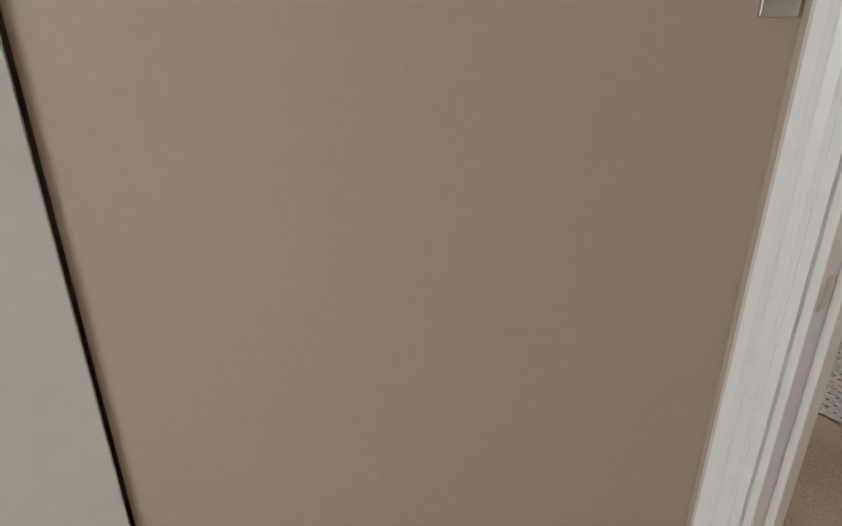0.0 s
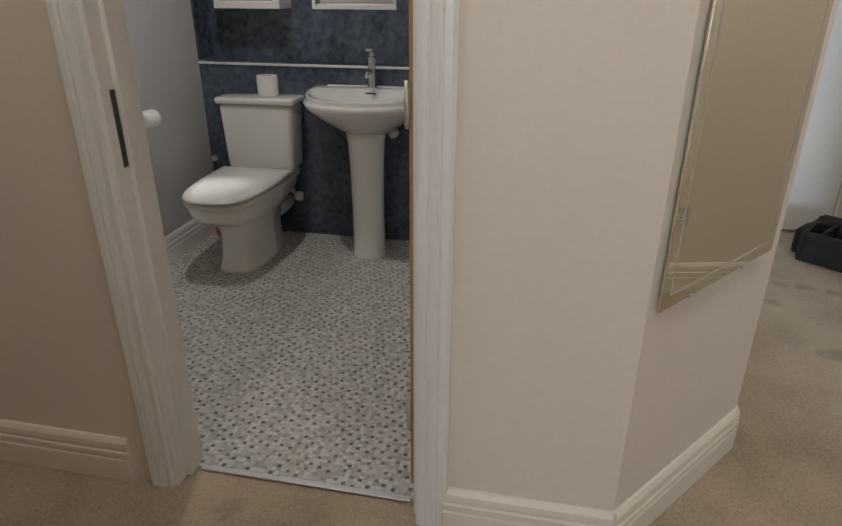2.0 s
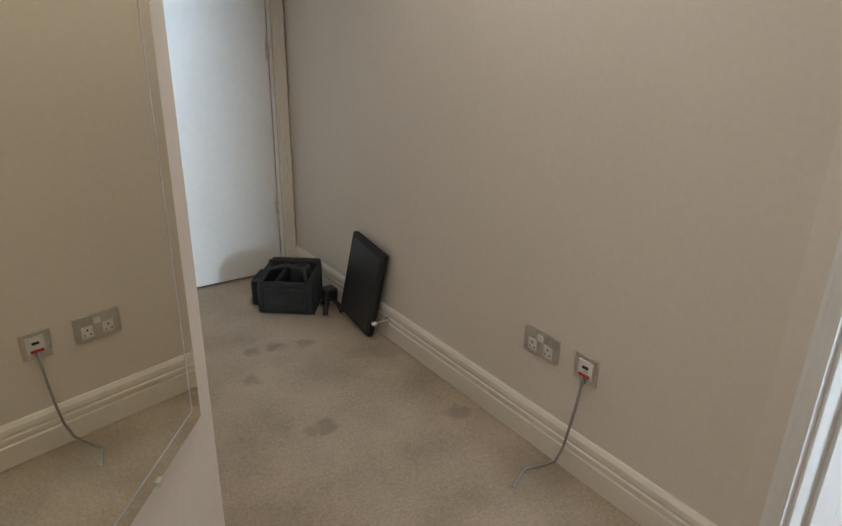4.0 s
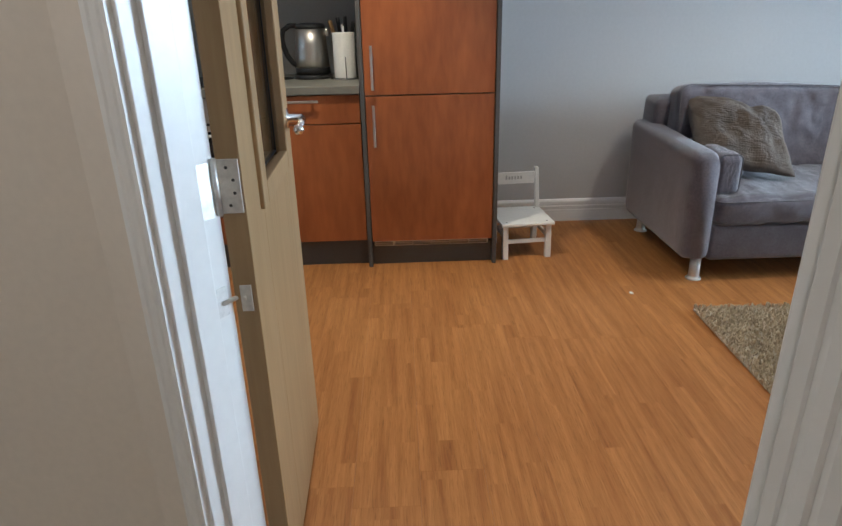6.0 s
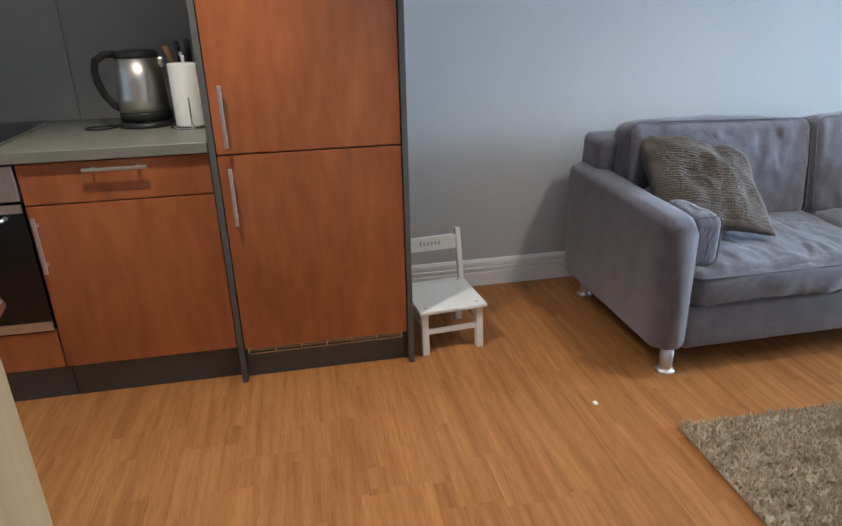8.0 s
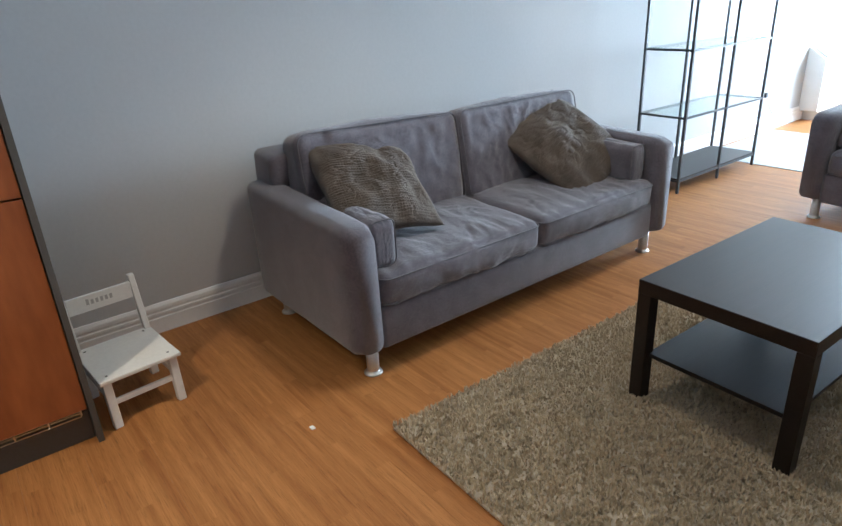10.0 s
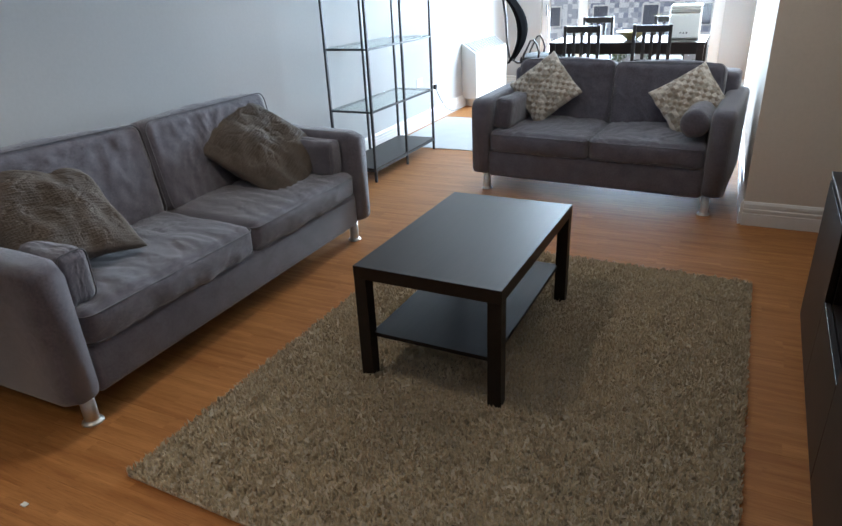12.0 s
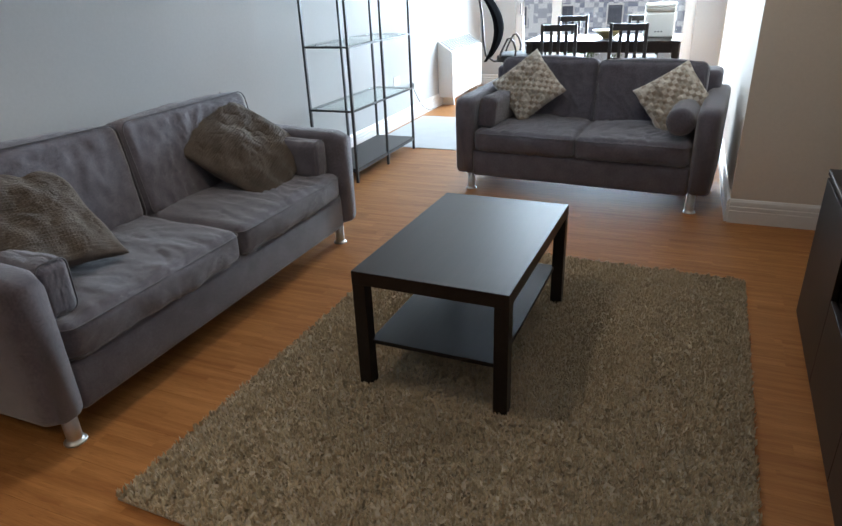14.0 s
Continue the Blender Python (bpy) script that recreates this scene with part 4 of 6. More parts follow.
def tall_fridge_unit():
    t = thing("fridge_cabinet", "tall built-in fridge housing with cherry veneer doors and grey panels", "fridge")
    part("side_panel", box(-0.080, 0.600, -0.676, -0.656, 0, 2.12, 0.001), "grey_carcass", t)
    part("side_panel", box(-0.080, 0.600, -0.020, 0.000, 0, 2.12, 0.001), "grey_carcass", t)
    part("top_panel", box(-0.080, 0.575, -0.656, -0.020, 2.10, 2.12), "grey_carcass", t)
    part("carcass", box(-0.075, 0.570, -0.655, -0.021, 0.14, 2.09), "grey_carcass", t)
    for z0, z1, h0, h1 in ((0.142, 0.884, 0.643, 0.845), (0.890, 1.70, 0.915, 1.117)):
        d = part("door", box(0.574, 0.595, -0.652, -0.024, z0, z1, 0.0015), "cherry", t)
        bar_handle(d, 0.595, -0.620, -0.608, h0, h1)
    part("door", box(0.574, 0.595, -0.652, -0.024, 1.706, 2.095, 0.0015), "cherry", t)
    part("plinth", box(0.535, 0.552, -0.655, -0.021, 0, 0.112), "grey_carcass", t)
    g = part("vent_grille", box(0.545, 0.583, -0.640, -0.045, 0.112, 0.116), "satin", t, "pale slotted plinth grille")
    part("grille_rail", box(0.560, 0.583, -0.640, -0.045, 0.134, 0.139), "satin", g)
    for k in range(7):
        y = -0.640 + 0.595 * k / 6
        part("grille_bar", box(0.565, 0.581, y - 0.003, y + 0.003, 0.116, 0.134), "satin", g)
    part("grille_slat", box(0.560, 0.578, -0.640, -0.045, 0.123, 0.127), "satin", g)


tall_fridge_unit()


def base_unit(y0, y1):
    t = thing("base_cabinet", "base kitchen cabinet with cherry veneer drawer and door", "kitchen cabinet", "kitchen base units")
    part("carcass", box(-0.075, 0.555, y0 + 0.001, y1 - 0.001, 0.14, 0.898), "grey_carcass", t)
    part("plinth", box(0.520, 0.536, y0, y1, 0, 0.139), "grey_carcass", t)
    dr = part("drawer_front", box(0.558, 0.579, y0 + 0.002, y1 - 0.002, 0.757, 0.893, 0.0015), "cherry", t)
    bar_handle(dr, 0.579, y0 + 0.205, y0 + 0.405, 0.862, 0.874)
    d = part("door", box(0.558, 0.579, y0 + 0.002, y1 - 0.002, 0.146, 0.752, 0.0015), "cherry", t)
    bar_handle(d, 0.579, y0 + 0.018, y0 + 0.030, 0.52, 0.72)


base_unit(-1.283, -0.679)
base_unit(-2.497, -1.893)
base_unit(-3.10, -2.50)


def oven():
    t = thing("oven", "built-in stainless steel oven with dark glass door", "oven")
    y0, y1 = -1.888, -1.288
    part("body", box(-0.07, 0.555, y0, y1, 0.14, 0.898), "grey_carcass", t)
    part("fascia", box(0.556, 0.582, y0 + 0.003, y1 - 0.003, 0.775, 0.890, 0.002), "steel", t, "brushed steel control fascia")
    for k in range(6):
        part("knob", lathe([(0, 0), (0.013, 0), (0.012, 0.016), (0, 0.017)], 16, pose(0.582, y0 + 0.19 + 0.045 * k, 0.832, 0, 90)), "blackplastic", t, smooth=True)
    d = part("door", box(0.556, 0.582, y0 + 0.003, y1 - 0.003, 0.30, 0.765, 0.002), "glossblack", t, "dark glass oven door")
    part("trim", box(0.582, 0.586, y0 + 0.003, y1 - 0.003, 0.735, 0.764), "steel", d)
    part("trim", box(0.582, 0.586, y0 + 0.003, y1 - 0.003, 0.301, 0.335), "steel", d)
    h = tube([(0.582, y0 + 0.06, 0.72), (0.615, y0 + 0.06, 0.72), (0.615, y1 - 0.06, 0.72), (0.582, y1 - 0.06, 0.72)], 0.008)
    part("handle", h, "satin", d, smooth=True)
    part("drawer_front", box(0.558, 0.579, y0 + 0.002, y1 - 0.002, 0.146, 0.293, 0.0015), "cherry", t)
    part("plinth", box(0.520, 0.536, y0, y1, 0, 0.139), "grey_carcass", t)


oven()
wt = part("worktop", box(-0.083, 0.600, -3.14, -0.678, 0.899, 0.937, 0.004, 3), "counter")
tagged(wt, "grey-green laminate kitchen worktop with rounded front edge", "worktop")
sb = tagged(new("splashback"), "plain grey splashback panels behind the worktop", "splashback", kind="structure")
part("panel", box(-0.084, -0.078, -1.250, -0.678, 0.938, 1.50), "splash", sb)
part("panel", box(-0.084, -0.078, -3.14, -1.254, 0.938, 1.50), "splash", sb)
hob = thing("hob", "black glass hob with a steel rim set in the worktop", "hob")
part("glass_plate", box(0.03, 0.52, -1.88, -1.36, 0.9375, 0.943, 0.002), "glossblack", hob)
part("rim", box(0.03, 0.52, -1.359, -1.350, 0.9375, 0.945, 0.001), "satin", hob)


def kettle():
    t = thing("kettle", "brushed steel jug kettle with black handle, lid and base", "kettle", m=pose(0.165, -0.945, 0.937, 0, 0, 10) @ Matrix.Diagonal((1.12, 1.12, 1.08, 1)))
    part("base", lathe([(0, 0), (0.092, 0), (0.094, 0.010), (0.086, 0.020), (0, 0.020)], 32), "blackplastic", t, smooth=True)
    part("body", lathe([(0, 0.052), (0.0795, 0.052), (0.0785, 0.10), (0.074, 0.16), (0.069, 0.232), (0, 0.232)], 40), "steel", t, smooth=True)
    part("collar", lathe([(0, 0.021), (0.082, 0.021), (0.082, 0.05), (0.080, 0.0525), (0, 0.0525)], 32), "blackplastic", t, smooth=True)
    part("lid", lathe([(0.0695, 0.231), (0.0705, 0.240), (0.066, 0.252), (0.03, 0.258), (0, 0.258)], 32), "blackplastic", t, smooth=True)
    pts = [(0, -0.06, 0.244), (0, -0.095, 0.245), (0, -0.125, 0.225), (0, -0.133, 0.19), (0, -0.128, 0.15), (0, -0.115, 0.11), (0, -0.092, 0.075), (0, -0.075, 0.062)]
    part("handle", tube(pts, 0.0125, 10), "blackplastic", t, smooth=True)
    part("spout", box(-0.018, 0.018, 0.062, 0.088, 0.195, 0.232, 0.008), "steel", t)
    loop = [(0.01 + 0.035 * math.sin(a), -0.145 + 0.05 * math.cos(a), 0.004) for a in [k * 0.5 for k in range(13)]]
    part("cord", tube([(0, -0.088, 0.008)] + loop, 0.003, 6), "blackplastic", t, smooth=True)


kettle()


def towel_holder():
    t = thing("kitchen_roll_holder", "white kitchen paper roll on a chrome wire stand", "kitchen roll", m=pose(0.265, -0.765, 0.937))
    part("paper_roll", lathe([(0.018, 0.008), (0.056, 0.008), (0.057, 0.012), (0.057, 0.226), (0.056, 0.230), (0.018, 0.230)], 32), "paper", t, smooth=True)
    part("stand", tube([(0.075 * math.cos(a), 0.075 * math.sin(a), 0.004) for a in [k * math.pi / 16 for k in range(32)]], 0.003, 6, closed=True), "chrome", t, smooth=True)
    part("post", lathe([(0, 0.002), (0.006, 0.002), (0.006, 0.25), (0.012, 0.258), (0.012, 0.268), (0, 0.272)], 12), "chrome", t, smooth=True)
    part("side_arm", tube([(0.072, 0.01, 0.004), (0.072, 0.01, 0.10), (0.070, 0.01, 0.115)], 0.0028, 6), "chrome", t, smooth=True)
    part("base_wire", tube([(-0.075, 0, 0.004), (0.075, 0, 0.004)], 0.0025, 6), "chrome", t, smooth=True)


towel_holder()


def knife_block():
    t = thing("knife_block", "dark knife block with black and brown handled knives", "knife block", m=pose(0.085, -0.775, 0.937))
    bm = prism([(-0.05, -0.06), (0.05, -0.06), (0.05, 0.06), (-0.05, 0.06)], 0, 0.19, 0.004)
    for v in bm.verts:
        v.co.x += 0.04 * (v.co.z / 0.19)
    part("block", bm, "blackwood", t)
    for k, (y, h, lean_k) in enumerate(((-0.045, 0.10, -0.02), (-0.015, 0.115, -0.008), (0.015, 0.12, 0.0), (0.045, 0.09, 0.012))):
        part("knife_handle", tube([(0.04, y, 0.185), (0.055, y + lean_k * 0.5, 0.185 + h * 0.6), (0.07, y + lean_k, 0.185 + h)], 0.0105, 8), "blackplastic" if k else "oak_edge", t, smooth=True)


knife_block()


def child_chair():
    t = thing("child_chair", "small white painted wooden child's chair against the skirting", "chair", m=pose(0.268, 0.006, 0, 0, 0, 5))
    W, D, S = 0.290, 0.305, 0.203
    part("seat", box(0.0, D, 0, W, S - 0.016, S, 0.004), "whitepaint", t)
    for x, y in ((D - 0.05, 0.012), (D - 0.05, W - 0.042), (0.01, 0.012), (0.01, W - 0.042)):
        bm = box(x, x + 0.03, y, y + 0.03, 0, S - 0.016, 0.003)
        for v in bm.verts:
            if v.co.z < 0.1:
                v.co.x += 0.014 if x > 0.1 else -0.010
        part("leg", bm, "whitepaint", t)
    for y in (0.002, W - 0.026):
        bm = box(0.0, 0.026, y, y + 0.024, S, 0.425, 0.004)
        for v in bm.verts:
            v.co.x -= 0.05 * (v.co.z - S) / 0.22
        part("back_post", bm, "whitepaint", t)
    rail = box(-0.030, -0.016, 0.026, W - 0.026, 0.335, 0.402, 0.003)
    r = part("back_rail", rail, "whitepaint", t)
    for k in range(6):
        part("letter_bar", box(-0.0162, -0.0152, 0.095 + 0.017 * k, 0.095 + 0.017 * k + 0.010, 0.362, 0.380 if k else 0.386), "grey_ink", r, "pale grey engraved letter")
    for y0, y1, x in ((0.03, W - 0.03, D - 0.045), (0.03, W - 0.03, 0.012)):
        part("stretcher", box(x + 0.006, x + 0.020, y0, y1, 0.085, 0.106, 0.002), "whitepaint", t)
    for y in (0.018, W - 0.036):
        part("stretcher", box(0.03, D - 0.04, y, y + 0.016, 0.110, 0.130, 0.002), "whitepaint", t)
    for x in (0.03, D - 0.035):
        for y in (0.035, W - 0.035):
            part("screw_cap", lathe([(0, 0), (0.005, 0), (0.004, 0.0008), (0, 0.001)], 10, pose(x, y, S + 0.0002)), "grey_carcass", t)


child_chair()


# ---- lounge door ----
def lounge_door():
    t = thing("door", "open pale ash veneer door with a tall glass panel", "door", m=pose(HINGE[0], HINGE[1], 0.01, 0, 0, 181.5))
    W, T, Z = 0.625, 0.044, 2.02
    g0, g1, gz0, gz1 = 0.165, 0.495, 0.925, 1.87
    # local x runs from hinge to leading edge; the hall face is at local y = -T
    part("stile", box(0.004, g0, -T, 0, 0.008, Z, 0.0015), "ash", t)
    part("stile", box(g1, W, -T, 0, 0.008, Z, 0.0015), "ash", t)
    part("rail", box(g0, g1, -T, 0, 0.008, gz0, 0.0005), "ash", t)
    part("rail", box(g0, g1, -T, 0, gz1, Z, 0.0005), "ash", t)
    for y0, y1 in ((-T - 0.010, -T + 0.012), (-0.012, 0.010)):
        for x0, x1, z0, z1 in ((g0 - 0.035, g0 + 0.012, gz0 - 0.035, gz1 + 0.035), (g1 - 0.012, g1 + 0.035, gz0 - 0.035, gz1 + 0.035),
                               (g0 + 0.012, g1 - 0.012, gz0 - 0.035, gz0 + 0.012), (g0 + 0.012, g1 - 0.012, gz1 - 0.012, gz1 + 0.035)):
            part("glazing_bead", box(x0, x1, y0, y1, z0, z1, 0.003), "ash", t)
    for x0, x1, z0, z1 in ((g0 + 0.012, g0 + 0.015, gz0 + 0.012, gz1 - 0.012), (g1 - 0.015, g1 - 0.012, gz0 + 0.012, gz1 - 0.012), (g0 + 0.012, g1 - 0.012, gz0 + 0.012, gz0 + 0.015)):
        part("gasket", box(x0, x1, -T * 0.5 - 0.0045, -T * 0.5 + 0.0045, z0, z1), "blackplastic", t, "black rubber glazing strip")
    pane = part("pane", box(g0 + 0.005, g1 - 0.005, -T / 2 - 0.003, -T / 2 + 0.003, gz0 + 0.005, gz1 - 0.005), "glass", t, "clear glass pane")
    pane.visible_shadow = False
    for s, y in ((-1, -T), (1, 0)):
        rose = part("rose", lathe([(0, 0), (0.027, 0), (0.026, 0.008), (0.012, 0.010), (0.010, 0.045), (0, 0.045)], 20, pose(W - 0.062, y, 1.005, 90 if s < 0 else -90)), "chrome", t, "chrome lever rose", smooth=True)
        yy = y + s * 0.045
        lever = tube([(W - 0.062, yy - s * 0.008, 1.005), (W - 0.066, yy, 1.005), (W - 0.10, yy + s * 0.002, 1.000), (W - 0.145, yy, 0.992)], 0.0085, 10)
        lathe([(0, -0.014), (0.010, -0.010), (0.0145, 0), (0.010, 0.010), (0, 0.014)], 14, pose(W - 0.150, yy, 0.990), lever)
        part("lever", lever, "chrome", rose, "chrome ball-ended lever", smooth=True)
    part("latch_plate", box(W - 0.0005, W + 0.001, -0.034, -0.010, 0.93, 1.09), "steel", t)
    # butt hinge: the jamb leaf belongs to the frame, the door leaf and knuckle to the door
    hg = part("hinge", tube([(0, 0.004, 0.922), (0, 0.004, 1.026)], 0.0065, 12), "worn_steel", t, "worn steel butt hinge", smooth=True)
    part("hinge_leaf", box(0.0005, 0.004, -0.040, 0.002, 0.924, 1.024, 0.001), "worn_steel", hg)
    for z in (0.939, 0.962, 0.986, 1.009):
        part("screw", lathe([(0, 0), (0.0032, 0), (0.003, 0.0008), (0, 0.001)], 8, pose(0.0005, -0.018 - 0.010 * (z in (0.962, 0.986)), z, 0, -90)), "blackmetal", hg)
    part("chain_plate", box(0.0005, 0.0038, -0.034, -0.012, 0.725, 0.780, 0.001), "worn_steel", t, "door closer plate")
    return t


lounge_door()
fr = bpy.data.objects["door_frame_lounge"]
part("hinge_leaf", prism([slant(-0.0045, 0.002), slant(-0.0045, 0.038), slant(-0.0065, 0.038), slant(-0.0065, 0.002)], 0.930, 1.030), "worn_steel", fr, "worn steel hinge leaf")
part("closer_plate", prism([slant(-0.004, 0.012), slant(-0.004, 0.038), slant(-0.0065, 0.038), slant(-0.0065, 0.012)], 0.735, 0.795), "worn_steel", fr, "worn steel door closer plate")
cl = slant(-0.004, 0.025)
part("closer_chain", tube([(cl[0], cl[1], 0.762), (cl[0] - 0.03, cl[1] + 0.025, 0.763), (HINGE[0] - 0.0, HINGE[1] + 0.022, 0.764)], 0.005, 8), "worn_steel", fr, "linked steel closer chain", smooth=True)


# ---- hall ----
def hall_cupboard_door():
    t = tagged(new("door_cupboard"), "closed white painted flush door with steel hinges", "door", kind="structure")
    part("leaf", box(2.722, 3.48, -3.572, -3.532, 0.012, 2.02, 0.002), "gloss", t)
    part("jamb", box(2.69, 2.718, -3.66, -3.528, 0, 2.05), "gloss", t)
    part("jamb", box(3.484, 3.56, -3.66, -3.528, 0, 2.05), "gloss", t)
    part("head_jamb", box(2.69, 3.56, -3.66, -3.529, 2.024, 2.05), "gloss", t)
    part("architrave", upright_moulding((2.702, -3.53), (-1, 0), (0, 1), 0, 2.10), "cream", t)
    part("filler", box(2.63, 2.69, -3.66, -3.531, 0, 2.05), "wall", t)
    for z in (0.385, 1.157, 1.90):
        h = part("hinge", tube([(2.720, -3.526, z - 0.05), (2.720, -3.526, z + 0.05)], 0.006, 10), "worn_steel", t, "steel butt hinge", smooth=True)
        part("hinge_leaf", box(2.706, 2.735, -3.531, -3.53, z - 0.05, z + 0.05), "worn_steel", h)


hall_cupboard_door()


def wall_mirror():
    a0 = Vector((A[0], A[1], 0))
    d = Vector((B[0] - A[0], B[1] - A[1], 0)).normalized()
    n = Vector((d.y, -d.x, 0))
    if n.x > 0:
        n = -n
    base = a0 + d * 0.024
    ang = math.degrees(math.atan2(d.y, d.x))
    t = thing("wall_mirror", "tall frameless wall mirror with an engraved border line", "mirror", m=pose(base.x, base.y, 0, 0, 0, ang))
    s = 1 if (pose(0, 0, 0, 0, 0, ang).to_3x3() @ Vector((0, 1, 0))).dot(n) > 0 else -1
    W, z0, z1 = 0.529, 0.672, 1.82
    y0, y1 = sorted((s * 0.008, s * 0.014))
    part("mirror_glass", box(0, W, y0, y1, z0, z1, 0.0012), "mirror", t)
    part("backing", box(0.02, W - 0.02, *sorted((s * 0.001, s * 0.0078)), z0 + 0.02, z1 - 0.02), "cable", t)
    yb = sorted((s * 0.0140, s * 0.0144))
    for x0, x1, a, b in ((0.030, 0.0335, z0 + 0.03, z1 - 0.03), (W - 0.0335, W - 0.030, z0 + 0.03, z1 - 0.03), (0.0335, W - 0.0335, z0 + 0.03, z0 + 0.0335)):
        part("engraved_line", box(x0, x1, *yb, a, b), "grey_ink", t)
    for x in (0.12, 0.36):
        part("clip", box(x, x + 0.012, *sorted((0, s * 0.018)), z0 - 0.004, z0 + 0.004), "satin", t)


wall_mirror()


def wall_plate(name, label, y0, y1, z0, z1, x, n, mat_, category="socket"):
    t = thing(name, label, category)
    part("plate", box(*sorted((x, x + n * 0.007)), y0, y1, z0, z1, 0.002), mat_, t)
    return t


def double_socket(x, y0, z0, n, mat_="satin"):
    t = wall_plate("double_socket", "brushed chrome double socket with white switch inserts" if mat_ == "satin" else "white plastic double socket above the skirting", y0, y0 + 0.146, z0, z0 + 0.086, x, n, mat_)
    xs = sorted((x + n * 0.007, x + n * 0.0085))
    for k in range(2):
        yc = y0 + 0.040 + 0.066 * k
        part("insert", box(*xs, yc - 0.017, yc + 0.017, z0 + 0.014, z0 + 0.050), "whiteplastic", t)
        for dy, dz, w, h in ((0, 0.038, 0.004, 0.008), (-0.009, 0.022, 0.006, 0.004), (0.009, 0.022, 0.006, 0.004)):
            part("pin_hole", box(*sorted((x + n * 0.0085, x + n * 0.0089)), yc + dy - w / 2, yc + dy + w / 2, z0 + dz - h / 2, z0 + dz + h / 2), "blackplastic", t)
    part("switch", box(*sorted((x + n * 0.007, x + n * 0.011)), y0 + 0.062, y0 + 0.084, z0 + 0.054, z0 + 0.074, 0.001), "whiteplastic", t)
    return t


double_socket(2.63, -1.766, 0.322, 1)
spur = wall_plate("fused_spur", "brushed chrome fused outlet with red indicator and white plug", -1.556, -1.470, 0.322, 0.408, 2.63, 1, "satin")
part("insert", box(2.637, 2.640, -1.535, -1.485, 0.340, 0.394), "whiteplastic", spur)
part("fuse_carrier", box(2.640, 2.643, -1.520, -1.500, 0.370, 0.378), "blackplastic", spur)
part("indicator", box(2.640, 2.644, -1.530, -1.492, 0.344, 0.352), "red", spur, "red indicator strip")
cable = part("flex", tube([(2.642, -1.51, 0.342), (2.660, -1.512, 0.24), (2.668, -1.520, 0.16), (2.672, -1.530, 0.09), (2.675, -1.55, 0.03), (2.70, -1.58, 0.006), (2.76, -1.60, 0.005), (2.84, -1.56, 0.005)], 0.0045, 8), "cable", spur, "grey flex hanging to the carpet", smooth=True)


def camera_bag():
    t = thing("equipment_bag", "open black padded equipment bag on the carpet", "bag", m=pose(2.851, -3.115, 0, 0, 0, -38))
    W, D, Hh = 0.265, 0.23, 0.180
    for x0, x1, y0, y1, z0, z1 in ((-W / 2, W / 2, -D / 2, D / 2, 0.0, 0.025), (-W / 2, W / 2, D / 2 - 0.025, D / 2, 0.01, Hh - 0.02), (-W / 2, W / 2, -D / 2, -D / 2 + 0.025, 0.01, Hh + 0.01),
                                   (-W / 2, -W / 2 + 0.025, -D / 2, D / 2, 0.01, Hh), (W / 2 - 0.025, W / 2, -D / 2, D / 2, 0.01, Hh)):
        bm = box(x0, x1, y0, y1, z0, z1, 0.010, 3)
        bmesh.ops.subdivide_edges(bm, edges=bm.edges[:], cuts=1)
        for v in bm.verts:
            v.co += Vector((1, 1, 0.6)) * 0.010 * noise.noise(v.co * 11)
        part("side_panel", bm, "nylon", t, smooth=True)
    part("front_pocket", box(-0.10, 0.10, D / 2, D / 2 + 0.022, 0.03, 0.14, 0.010, 3), "nylon", t)
    part("badge", box(-0.005, 0.065, D / 2 + 0.022, D / 2 + 0.025, 0.06, 0.105, 0.002), "blackplastic", t, "dull dark grey badge")
    part("divider", box(0.03, 0.045, -D / 2 + 0.02, D / 2 - 0.02, 0.02, 0.17, 0.006), "nylon", t)
    part("lens_body", lathe([(0, 0.02), (0.05, 0.02), (0.052, 0.16), (0.045, 0.20), (0.035, 0.205), (0.033, 0.19), (0, 0.19)], 24, pose(-0.05, 0.0, 0.0)), "blackplastic", t, smooth=True)
    part("flap", box(-W / 2 + 0.01, W / 2 - 0.01, -D / 2 - 0.03, -D / 2 + 0.01, 0.10, Hh + 0.012, 0.012, 3), "nylon", t)
    part("strap", tube([(-0.10, D / 2 - 0.01, Hh - 0.02), (-0.08, 0.06, Hh + 0.02), (0, 0.03, Hh + 0.035), (0.09, 0.05, Hh + 0.02), (0.11, D / 2 - 0.01, Hh - 0.02)], 0.011, 8), "nylon", t, smooth=True)
    part("side_pocket", box(W / 2, W / 2 + 0.04, -0.08, 0.08, 0.02, 0.15, 0.014, 3), "nylon", t)


camera_bag()
tp = thing("tripod_bundle", "small folded black tripod lying beside the bag", "tripod", m=pose(2.735, -2.945, 0))
part("head", box(-0.035, 0.035, -0.03, 0.03, 0.06, 0.125, 0.012, 3), "blackplastic", tp)
part("leg", tube([(0, 0, 0.09), (-0.03, 0.03, 0.04), (-0.035, 0.06, 0.012)], 0.012, 8), "blackplastic", tp, smooth=True)
part("leg", tube([(0, 0, 0.09), (0.03, 0.02, 0.04), (0.045, 0.045, 0.012)], 0.012, 8), "blackplastic", tp, smooth=True)
part("leg", tube([(0, 0, 0.09), (0.0, -0.04, 0.03), (0.0, -0.075, 0.012)], 0.012, 8), "blackplastic", tp, smooth=True)

